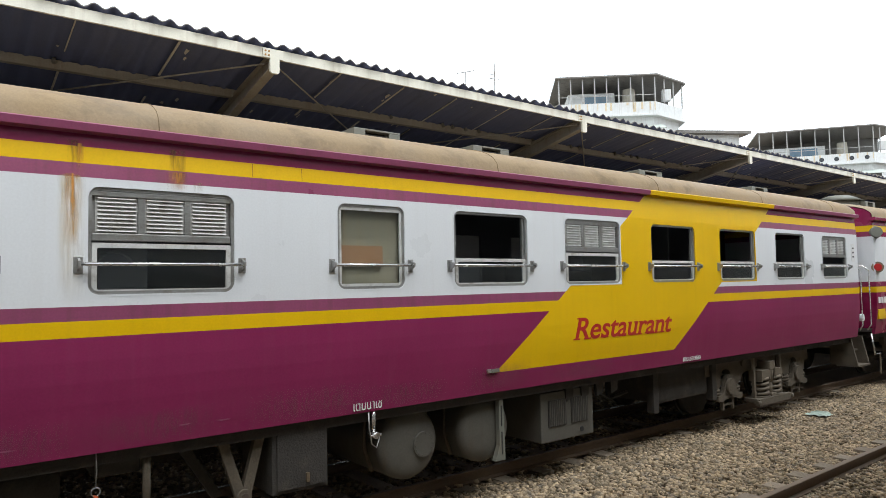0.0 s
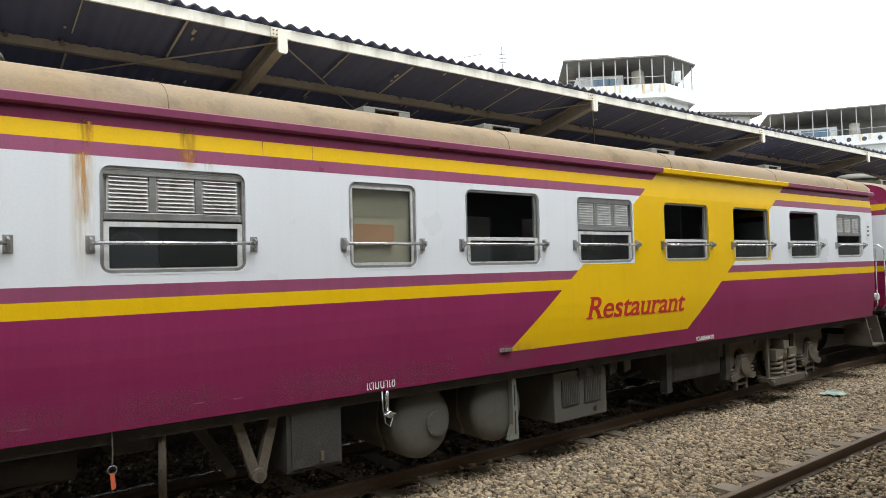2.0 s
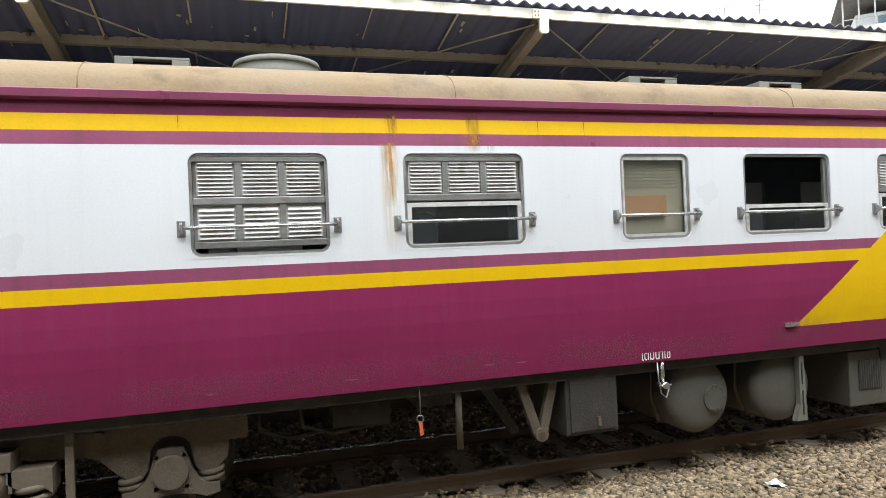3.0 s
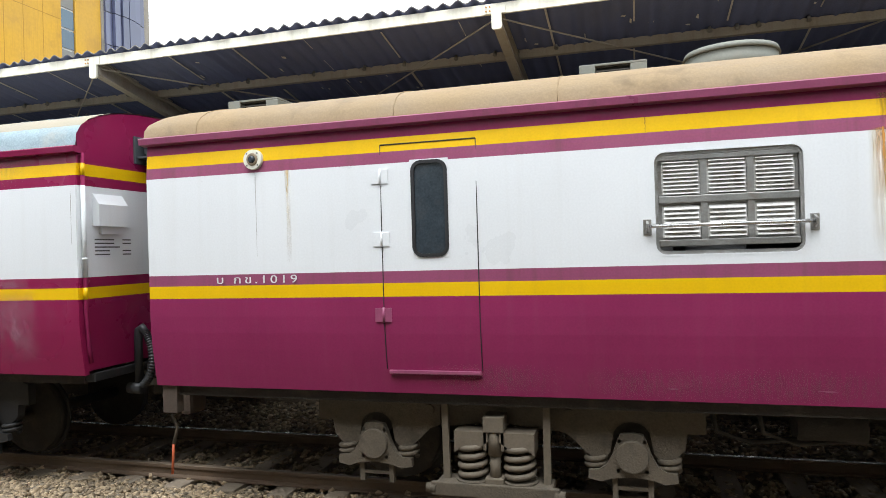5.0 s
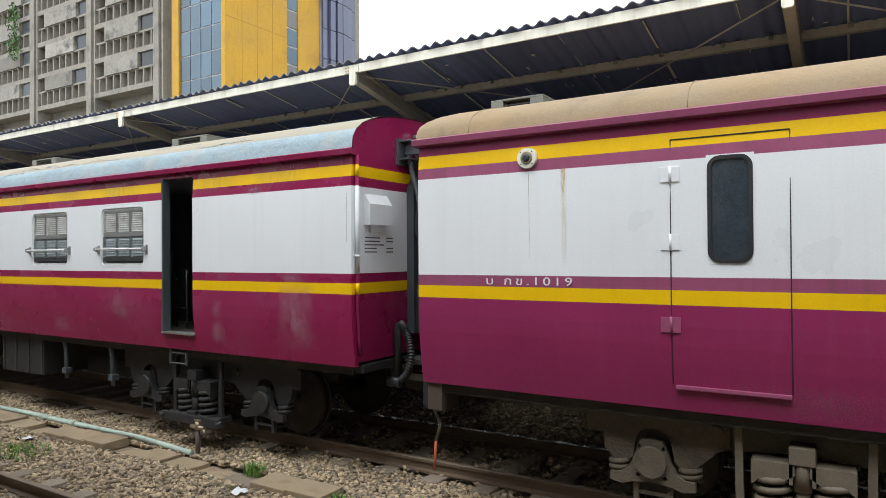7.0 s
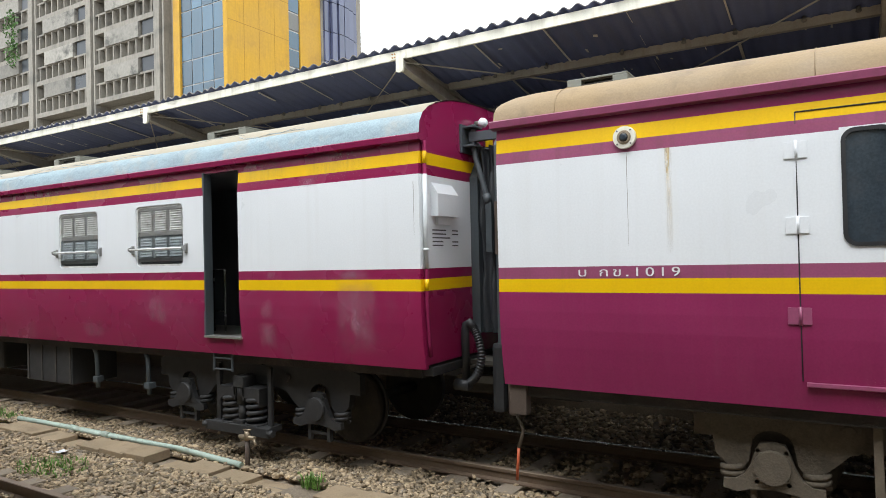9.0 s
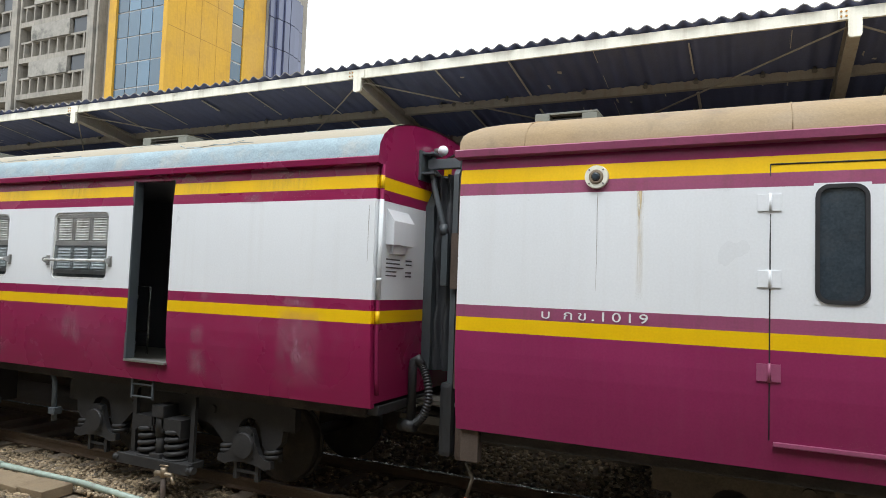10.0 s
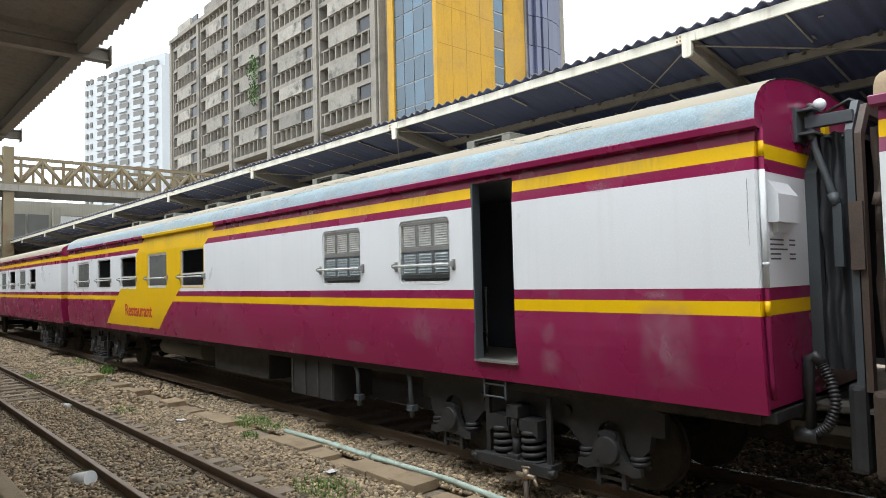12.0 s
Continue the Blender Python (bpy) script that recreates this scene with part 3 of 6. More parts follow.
def side_wall(x0, x1, z0, holes, fresh=False, panel=None):
    bm = bmesh.new()
    zt = 3.36
    vs = [bm.verts.new(p) for p in ((x0, 0, z0), (x1, 0, z0), (x1, 0, zt), (x0, 0, zt))]
    bm.faces.new(vs)

    def cut(co, no, lo=-1e9, hi=1e9):
        geom = [f for f in bm.faces if lo <= f.calc_center_median().x <= hi]
        geom = geom + list({e for f in geom for e in f.edges}) + list({v for f in geom for v in f.verts})
        bmesh.ops.bisect_plane(bm, geom=geom, plane_co=co, plane_no=no, dist=1e-5)

    for z in (3.26, 3.14, 3.04, 2.13, 2.03, 1.915, 1.30, 1.6, 1.45, 1.2, 1.75):
        cut((0, 0, z), (0, 0, 1))
    if panel:
        cut((panel[0] - 0.6, 0, 0), (1, 0, 0))
        cut((panel[2] + 3.6, 0, 0), (1, 0, 0))
        for px, k in ((panel[0], panel[1]), (panel[2], panel[3])):
            cut((px, 0, 1.30), (1, 0, -k), panel[0] - 0.6, panel[2] + 3.6)
    for a, b, c, d in holes:
        for x in (a, b):
            cut((x, 0, 0), (1, 0, 0))
        for z in (c, d):
            cut((0, 0, z), (0, 0, 1))
    gone = []
    for f in bm.faces:
        c = f.calc_center_median()
        if any(a < c.x < b and e < c.z < d for a, b, e, d in holes):
            gone.append(f)
            continue
        p = bands(c.z, fresh)
        if panel and c.z > 1.30 and panel[0] + (c.z - 1.30) * panel[1] < c.x < panel[2] + (c.z - 1.30) * panel[3]:
            p = "yellow"
        f.material_index = PAINTS.index(p)
    bmesh.ops.delete(bm, geom=gone, context="FACES")
    bmesh.ops.remove_doubles(bm, verts=bm.verts[:], dist=1e-4)
    for v in bm.verts:
        v.co.y = side_y(v.co.z)
    bmesh.ops.recalc_face_normals(bm, faces=bm.faces[:])
    front = bm.faces[:]
    if front[0].normal.y > 0:
        bmesh.ops.reverse_faces(bm, faces=front)
    ext = bmesh.ops.extrude_face_region(bm, geom=front)
    # the moved copy becomes the outer skin, the first faces the lining
    nv = [g for g in ext["geom"] if isinstance(g, bmesh.types.BMVert)]
    nf = {g for g in ext["geom"] if isinstance(g, bmesh.types.BMFace)}
    moved = set(nv)
    for v in bm.verts:
        if v not in moved:
            v.co.y += 0.055
    # the lining takes the darkened colour so the inside looks shaded
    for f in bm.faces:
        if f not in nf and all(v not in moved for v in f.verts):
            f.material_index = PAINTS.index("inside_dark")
    bmesh.ops.recalc_face_normals(bm, faces=bm.faces[:])
    return bm


def roof_profile(n=18, grow=0.0, rise=0.42):
    return [(YC - (1.36 + grow) * math.cos(math.pi * i / n), 3.40 + (rise + grow) * math.sin(math.pi * i / n) ** 0.72) for i in range(n + 1)]


def roof_mesh(x0, x1, rise, sag=0.0, two=False):
    bm = bmesh.new()
    prof = roof_profile(rise=rise)
    st = [x0, x0 + 0.03, x0 + 0.10] + [x0 + 0.3 + (x1 - x0 - 0.6) * i / 24 for i in range(25)] + [x1 - 0.10, x1 - 0.03, x1]
    rows = []
    for i, x in enumerate(st):
        e = min(x - x0, x1 - x)
        k = 1 if e > 0.2 else 0.86 + 0.14 * math.sin(min(1, e / 0.2) * math.pi / 2)
        k = k if sag else 1
        rows.append([bm.verts.new((x, YC + (y - YC) * (0.97 + 0.03 * k), 3.40 + (z - 3.40) * k)) for y, z in prof])
    for a, b in zip(rows, rows[1:]):
        for j in range(len(prof) - 1):
            f = bm.faces.new((a[j], a[j + 1], b[j + 1], b[j]))
            f.smooth = True
            if two and 2 <= j <= 15:
                f.material_index = 1
    bmesh.ops.recalc_face_normals(bm, faces=bm.faces[:])
    return bm


def end_wall(x, thick, fresh, rise):
    bm = bmesh.new()
    pts = [(side_y(z) + 0.012, z) for z in (1.2, 1.45, 1.75, 3.05, 3.38)] + roof_profile(18, -0.012, rise)[1:-1] + [(2 * YC - side_y(z) - 0.012, z) for z in (3.38, 3.05, 1.75, 1.45, 1.2)]
    va = [bm.verts.new((x, y, z)) for y, z in pts]
    f = bm.faces.new(va)
    for z in (3.26, 3.14, 3.04, 2.13, 2.03, 1.915):
        bmesh.ops.bisect_plane(bm, geom=bm.faces[:] + bm.edges[:] + bm.verts[:], plane_co=(0, 0, z), plane_no=(0, 0, 1), dist=1e-5)
    for f in bm.faces:
        f.material_index = PAINTS.index(bands(f.calc_center_median().z, fresh))
    ext = bmesh.ops.extrude_face_region(bm, geom=bm.faces[:])
    for g in ext["geom"]:
        if isinstance(g, bmesh.types.BMVert):
            g.co.x += thick
    bmesh.ops.recalc_face_normals(bm, faces=bm.faces[:])
    return bm


def louvre_panel(bm, x0, x1, z0, z1, y, n):
    """Slats leaning outwards in a pressed panel with stiles."""
    B(bm, x0, x1, y + 0.012, y + 0.022, z0, z1)
    for i in range(n):
        z = z0 + (z1 - z0) * (i + 0.5) / n
        h = (z1 - z0) / n
        prism([(y - 0.012, z - h * 0.38), (y - 0.008, z - h * 0.40), (y + 0.014, z + h * 0.25), (y + 0.012, z + h * 0.34)], "x", x0 + 0.012, x1 - 0.012, bm)
    return bm


def rail_guard(parent, x0, x1, z, material):
    g = part("guard_rail", tube([(x0 - 0.06, YS - 0.055, z), (x1 + 0.06, YS - 0.055, z)], 0.014, 8), material, parent, "thin metal guard rail across the window")
    for x, s in ((x0 - 0.055, -1), (x1 + 0.055, 1)):
        bm = bmesh.new()
        B(bm, x - 0.03, x + 0.03, YS - 0.008, YS, z - 0.065, z + 0.055, 0.004)
        prism([(YS - 0.008, z - 0.05), (YS - 0.075, z - 0.012), (YS - 0.075, z + 0.02), (YS - 0.008, z + 0.045)], "x", x - 0.008, x + 0.008, bm)
        for dz in (-0.042, 0.036):
            C(bm, (x, YS - 0.012, z + dz), (x, YS - 0.006, z + dz), 0.008, seg=6)
        part("rail_bracket", bm, M["alu"], parent)


def window(coach, x0, x1, mode, paint="white", guard=2.425, pale=False):
    z0, z1 = 2.205, 2.985
    y = YS + 0.028
    w = part("window", ring(x0 + 0.006, x1 - 0.006, z0 + 0.006, z1 - 0.006, 0.014, 0.075, YS - 0.002, YS + 0.058, outer_r=0.004), M[paint], coach)
    fr = M["louvre"] if pale else M["alu"]
    part("frame", ring(x0 + 0.03, x1 - 0.03, z0 + 0.03, z1 - 0.03, 0.026, 0.05, YS + 0.012, YS + 0.05), fr, w)
    zm = z0 + (z1 - z0) * 0.50
    a, b = x0 + 0.032, x1 - 0.032
    c = (b - a) / 3
    if mode[0] == "L":
        lo = z0 + 0.10 if mode == "LL" else zm
        part("shutter_back", box(a, b, y + 0.023, y + 0.03, lo, z1 - 0.03), M["alu"], w)
        for k in range(3):
            bm = bmesh.new()
            louvre_panel(bm, a + c * k + 0.025, a + c * (k + 1) - 0.025, zm + 0.065, z1 - 0.06, y, 9)
            part("louvre", bm, M["louvre"], w)
        bm = bmesh.new()
        for k in (1, 2):
            B(bm, a + c * k - 0.024, a + c * k + 0.024, y - 0.006, y + 0.02, zm, z1 - 0.03, 0.004)
        B(bm, a, b, y - 0.012, y + 0.02, zm, zm + 0.055, 0.006)
        B(bm, a, b, y - 0.012, y + 0.02, z1 - 0.07, z1 - 0.03, 0.006)
        part("shutter_frame", bm, M["alu"], w, "grimy aluminium shutter frame")
    if mode == "LL":
        for k in range(3):
            bm = bmesh.new()
            louvre_panel(bm, a + c * k + 0.025, a + c * (k + 1) - 0.025, z0 + 0.13, zm - 0.02, y, 7)
            part("louvre", bm, M["louvre"], w)
        bm = bmesh.new()
        for k in (1, 2):
            B(bm, a + c * k - 0.024, a + c * k + 0.024, y - 0.006, y + 0.02, z0 + 0.10, zm, 0.004)
        B(bm, a, b, y - 0.02, y + 0.02, z0 + 0.065, z0 + 0.115, 0.006)
        part("shutter_frame", bm, M["alu"], w, "grimy aluminium shutter frame")
        if pale:
            pn = part("pane", box(a, b, y - 0.02, y - 0.016, z0 + 0.03, zm), M["glass"], w, "greenish lower pane")
            pn.visible_shadow = False
    elif mode == "LD":
        part("sash", ring(a + 0.035, b - 0.035, z0 + 0.04, zm - 0.05, 0.035, 0.012, y - 0.015, y + 0.012, outer_r=0.01), M["louvre"], w, "light aluminium sash round dusty glass")
        pn = part("pane", box(a + 0.04, b - 0.04, y, y + 0.004, z0 + 0.05, zm - 0.04), M["glass"], w)
        pn.visible_shadow = False
    elif mode == "LG":
        part("sash", ring(a + 0.03, b - 0.03, z0 + 0.05, zm - 0.16, 0.03, 0.012, y - 0.015, y + 0.012, outer_r=0.01), M["louvre"], w)
        pn = part("pane", box(a + 0.03, b - 0.03, y, y + 0.004, z0 + 0.05, zm - 0.15), M["glass"], w)
        pn.visible_shadow = False
    elif mode == "O":
        zs = z0 + 0.30
        part("sash", ring(a + 0.035, b - 0.035, z0 + 0.045, zs - 0.04, 0.035, 0.012, y - 0.015, y + 0.012, outer_r=0.01), M["louvre"], w, "half-lowered aluminium sash")
        pn = part("pane", box(a + 0.03, b - 0.03, y, y + 0.004, z0 + 0.04, zs - 0.03), M["glass"], w)
        pn.visible_shadow = False
        part("runner", box(b - 0.03, b, y, y + 0.03, zs, z1 - 0.04, bev=0.003), M["alu"], w)
        part("runner", box(a, a + 0.02, y, y + 0.03, zs, z1 - 0.04, bev=0.003), M["alu"], w)
    elif mode == "P":
        part("sash", ring(a + 0.02, b - 0.02, z0 + 0.055, z1 - 0.06, 0.03, 0.01, y - 0.01, y + 0.012, outer_r=0.01), M["louvre"], w)
        part("pane", box(a + 0.015, b - 0.015, y, y + 0.004, z0 + 0.05, z1 - 0.055), M["dusty_glass"], w, "closed dusty grey pane")
    elif mode == "G":
        part("sash", ring(a + 0.02, b - 0.02, z0 + 0.055, z1 - 0.06, 0.03, 0.01, y - 0.01, y + 0.012, outer_r=0.01), M["louvre"], w)
        pn = part("pane", box(a + 0.015, b - 0.015, y, y + 0.004, z0 + 0.05, z1 - 0.055), M["clear_glass"], w)
        pn.visible_shadow = False
        part("blind", box(a, b, y + 0.05, y + 0.06, z0 + 0.05, z1), M["curtain"], w, "dusty khaki louvred blind behind the glass")
        for k in range(8):
            zz = z1 - 0.09 - k * 0.03
            part("slat", box(a + 0.03, b - 0.03, y + 0.044, y + 0.050, zz, zz + 0.016), M["curtain"], w)
        part("carton", box(a + 0.02, b - 0.20, y + 0.012, y + 0.045, z0 + 0.22, z0 + 0.40), M["cardboard"], w, "brown carton leaning behind the glass")
    if guard:
        rail_guard(w, x0, x1, guard, M["steel"] if not pale else M["louvre"])
    return w


def helix(cx, cy, z0, z1, R, r, turns, seg=14):
    n = int(turns * seg)
    return tube([(cx + R * math.cos(2 * math.pi * i / seg), cy + R * math.sin(2 * math.pi * i / seg), z0 + (z1 - z0) * i / n) for i in range(n + 1)], r, 7)


def bogie(coach, xc, m, ms):
    """Side frame with two axle boxes, a swing plank on paired coil springs, a damper and four wheels."""
    y = YS + 0.36
    bm = bmesh.new()
    for s in (-1, 1):
        a = xc + s * 1.11
        arch = [(a - s * 0.150 * math.cos(t), 0.66 + 0.13 * math.sin(t)) for t in (math.pi * q / 8 for q in range(9))]
        prism([(xc + s * 0.05, 0.98), (a - s * 0.60, 0.96), (a - s * 0.60, 0.70), (a - s * 0.50, 0.66), (a - s * 0.40, 0.56), (a - s * 0.29, 0.47), (a - s * 0.24, 0.455), (a - s * 0.17, 0.54)] + arch +
              [(a + s * 0.17, 0.54), (a + s * 0.24, 0.455), (a + s * 0.31, 0.48), (a + s * 0.41, 0.58), (a + s * 0.43, 0.71), (a + s * 0.57, 0.71), (a + s * 0.57, 0.93), (a + s * 0.40, 0.98), (a + s * 0.1, 1.03), (xc + s * 0.05, 1.0)], "y", y - 0.02, y + 0.07, bm)
        prism([(a - s * 0.60, 0.99), (xc, 0.99), (xc, 0.74), (a - s * 0.60, 0.68)], "y", y, y + 0.07, bm)
        C(bm, (a - s * 0.50, y - 0.05, 0.83), (a - s * 0.50, y + 0.02, 0.83), 0.05, seg=14)
    bg = part("bogie", bm, m, coach, "dusty pressed-steel bogie side frame")
    bg.location.z = 0.06
    for s in (-1, 1):
        a = xc + s * 1.11
        bm = bmesh.new()
        half = [(0.0, 0.715), (0.09, 0.70), (0.125, 0.62), (0.155, 0.53), (0.20, 0.45), (0.26, 0.415), (0.345, 0.405), (0.35, 0.335), (0.25, 0.315), (0.16, 0.345), (0.0, 0.36)]
        prism([(a + p, q) for p, q in half] + [(a - p, q) for p, q in half[-2:0:-1]], "y", y - 0.09, y - 0.03, bm)
        C(bm, (a, y - 0.13, 0.53), (a, y - 0.06, 0.53), 0.125, 0.135, 20)
        for dx, dz in ((-0.11, -0.12), (0.11, -0.12), (-0.10, 0.12), (0.10, 0.12)):
            C(bm, (a + dx, y - 0.09, 0.53 + dz), (a + dx, y - 0.06, 0.53 + dz), 0.018, seg=6)
        part("axle_box", bm, m, bg)
        bm = bmesh.new()
        for dx in (-0.14, 0.14):
            B(bm, a + dx - 0.022, a + dx + 0.022, y - 0.05, y, 0.17, 0.34, 0.004)
        B(bm, a - 0.14, a + 0.14, y - 0.045, y - 0.02, 0.24, 0.27)
        part("keep", bm, m, bg)
        for dx in (-0.29, 0.29):
            part("axle_spring", helix(a + dx, y + 0.02, 0.40, 0.52, 0.075, 0.024, 2.5), m, bg)
        for yy, w in ((YR0, -1), (YR1, 1)):
            bm = bmesh.new()
            C(bm, (a, yy - 0.055, 0.45), (a, yy + 0.055, 0.45), 0.425, seg=36)
            C(bm, (a, yy + (0.055 if w < 0 else -0.055), 0.45), (a, yy + (0.085 if w < 0 else -0.085), 0.45), 0.455, seg=36)
            part("wheel", bm, M["under"], bg)
        part("axle", cyl((a, YC - 0.9, 0.45), (a, YC + 0.9, 0.45), 0.07), M["under"], bg)
    bm = bmesh.new()
    B(bm, xc - 0.50, xc + 0.48, y - 0.22, y + 0.02, 0.20, 0.27, 0.008)
    B(bm, xc - 0.54, xc + 0.54, y - 0.25, y - 0.20, 0.165, 0.275, 0.008)
    for s in (-1, 1):
        C(bm, (xc + s * 0.50, y - 0.225, 0.22), (xc + s * 0.585, y - 0.225, 0.22), 0.04, seg=8)
        C(bm, (xc + s * 0.20, y - 0.09, 0.268), (xc + s * 0.20, y - 0.09, 0.29), 0.15, seg=20)
    part("spring_plank", bm, m, bg)
    bm = bmesh.new()
    for s in (-1, 1):
        prism([(xc + s * 0.05, 0.70), (xc + s * 0.34, 0.70), (xc + s * 0.34, 0.52), (xc + s * 0.28, 0.57), (xc + s * 0.12, 0.57), (xc + s * 0.05, 0.62)], "y", y - 0.20, y + 0.02, bm)
    B(bm, xc - 0.085, xc + 0.085, y - 0.21, y + 0.05, 0.70, 0.83, 0.008)
    B(bm, xc - 0.24, xc + 0.24, y - 0.06, y + 0.2, 0.95, 1.06, 0.01)
    part("spring_seat", bm, ms, bg)
    for s in (-1, 1):
        part("coil_spring", helix(xc + s * 0.20, y - 0.09, 0.28, 0.58, 0.115, 0.026, 4.0), ms, bg)
    bm = bmesh.new()
    C(bm, (xc, y - 0.14, 0.50), (xc, y - 0.14, 0.76), 0.062, seg=14)
    C(bm, (xc, y - 0.14, 0.27), (xc, y - 0.14, 0.52), 0.048, seg=14)
    B(bm, xc - 0.08, xc + 0.08, y - 0.22, y - 0.06, 0.23, 0.32, 0.008)
    for s in (-1, 1):
        B(bm, xc + s * 0.075 - 0.012, xc + s * 0.075 + 0.012, y - 0.20, y - 0.08, 0.55, 0.82)
    part("damper", bm, ms, bg)
    for s in (-1, 1):
        bm = prism([(xc + s * 0.41, 0.95), (xc + s * 0.465, 0.95), (xc + s * 0.46, 0.24), (xc + s * 0.40, 0.24)], "y", y - 0.13, y - 0.09)
        part("hanger", bm, ms, bg)
    return bg


def roof_box(coach, x, y, z, w=0.55, h=0.16):
    bm = bmesh.new()
    B(bm, x - w / 2, x - w / 2 + 0.14, y - 0.24, y + 0.24, z, z + h, 0.008)
    B(bm, x - w / 2 + 0.14, x + w / 2, y - 0.24, y + 0.24, z + h - 0.02, z + h, 0.004)
    B(bm, x + w / 2 - 0.14, x + w / 2, y - 0.24, y + 0.24, z, z + h - 0.02, 0.008)
    rv = part("roof_ventilator", bm, M["grey"], coach, "grey box ventilator on the roof")
    for k in range(3):
        part("grille_bar", box(x - w / 2 + 0.145, x + w / 2 - 0.145, y - 0.225, y - 0.215, z + 0.02 + k * 0.04, z + 0.032 + k * 0.04), M["under"], rv)
    # black filler that stands for the shade inside the open ventilator
    part("duct_shade", box(x - w / 2 + 0.142, x + w / 2 - 0.142, y - 0.15, y + 0.2, z, z + h - 0.022), M["rubber"], rv)
    return rv


def coach_shell(coach, x0, x1, sill, holes, roof_mats, fresh=False, panel=None, rise=0.42, sag=0.0, two=False):
    mats = [M[p] for p in PAINTS]
    part("side_wall", side_wall(x0, x1, sill, holes, fresh, panel), mats, coach, "painted side with white, yellow and plum bands")
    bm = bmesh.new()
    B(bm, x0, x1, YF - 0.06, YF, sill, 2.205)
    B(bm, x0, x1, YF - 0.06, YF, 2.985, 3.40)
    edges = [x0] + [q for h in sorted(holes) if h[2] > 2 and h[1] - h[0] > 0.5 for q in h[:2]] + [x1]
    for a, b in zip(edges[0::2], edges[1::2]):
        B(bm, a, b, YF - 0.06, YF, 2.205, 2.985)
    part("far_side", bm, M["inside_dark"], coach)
    for x, t in ((x0, 0.06), (x1, -0.06)):
        part("end_wall", end_wall(x + (-0.005 if t > 0 else 0.005), t, fresh, rise * (0.84 if sag else 1)), mats, coach)
    part("roof", roof_mesh(x0 - 0.02, x1 + 0.02, rise, sag, two), roof_mats, coach, "weathered arched metal roof")
    main = M["magenta"] if fresh else M["plum"]
    segs = [(x0 - 0.04, x1 + 0.04, main)]
    if panel:
        pa, pb = panel[0] + 2.08 * panel[1], panel[2] + 2.08 * panel[3]
        segs = [(x0 - 0.04, pa, main), (pa, pb, M["yellow"]), (pb, x1 + 0.04, main)]
    for a, b, m in segs:
        bm = prism([(YS + 0.04, 3.35), (YS - 0.045, 3.362), (YS - 0.055, 3.415), (YS - 0.04, 3.425), (YS + 0.04, 3.415)], "x", a, b)
        part("gutter", bm, m, coach, "painted rain gutter along the roof edge")
    bm = bmesh.new()
    B(bm, x0 + 0.05, x1 - 0.05, YS + 0.09, YF - 0.1, sill + 0.03, 1.28)
    part("floor_pan", bm, M["inside"], coach)
    bm = bmesh.new()
    B(bm, x0 + 0.1, x1 - 0.1, YS + 0.14, YS + 0.26, sill - 0.10, sill + 0.03)
    B(bm, x0 + 0.1, x1 - 0.1, YF - 0.3, YF - 0.2, sill - 0.10, sill + 0.03)
    for k in range(10):
        xx = x0 + 1 + (x1 - x0 - 2) * k / 9
        B(bm, xx - 0.05, xx + 0.05, YS + 0.26, YF - 0.3, sill - 0.09, sill + 0.02)
    part("underframe", bm, M["under"], coach, "grimy steel underframe beams")
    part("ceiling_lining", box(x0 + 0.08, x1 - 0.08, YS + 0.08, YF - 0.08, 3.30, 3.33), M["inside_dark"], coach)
    for xx in (x0 + (x1 - x0) * k / 4 for k in (1, 2, 3)):
        part("partition", box(xx - 0.02, xx + 0.02, YS + 0.9, YF - 0.07, 1.28, 3.3), M["inside"], coach)


# the restaurant coach
X0, X1 = -5.11, 14.30
W1 = [(-0.55, 0.48, "LL"), (1.07, 2.13, "LD"), (3.05, 3.78, "G"), (4.37, 5.42, "O"), (6.02, 7.05, "LD"), (7.69, 8.73, "O"), (9.37, 10.41, "O"), (11.06, 12.09, "O"), (12.77, 13.81, "LG")]
PANEL1 = (4.93, 1.31, 8.18, 1.35)
c1 = thing("railway_coach", "plum, white and yellow restaurant coach with a tan roof", "railway coach", (0, 0, 0), "coaches of the train")
coach_shell(c1, X0, X1, 1.09, [(a, b, 2.205, 2.985) for a, b, _ in W1] + [(-2.48, -2.17, 2.245, 3.045)], M["tan_roof"], panel=PANEL1, sag=0.1)
for a, b, m in W1:
    window(c1, a, b, m, "yellow" if 6.5 < a < 10 else "white")
for x in (-1.88, 11.1):
    bogie(c1, x, M["dusty"], M["spring"])

# the coach behind it, repainted
C0, C9 = -26.9, -5.94
W2 = [(-10.34, -9.39, "LL"), (-12.13, -11.17, "LL"), (-17.62, -16.42, "O"), (-19.62, -18.40, "P"), (-21.63, -20.43, "O"), (-23.66, -22.46, "O"), (-25.78, -24.50, "P")]
c2 = thing("railway_coach", "freshly painted maroon and white coach with patched pale blue roof", "railway coach", (0, 0, 0), "coaches of the train")
coach_shell(c2, C0, C9, 1.16, [(a, b, 2.205, 2.985) for a, b, _ in W2] + [(-9.03, -8.43, 1.37, 3.30)], [M["blue_roof"], M["buff_roof"]], fresh=True, rise=0.52, panel=(-22.91, 1.475, -18.98, 1.50), two=True)
for a, b, m in W2:
    window(c2, a, b, m, "yellow" if -20 < a < -17 else "white", pale=True)
for x in (-8.65, -24.0):
    bogie(c2, x, M["blackbogie"], M["blackbogie"])

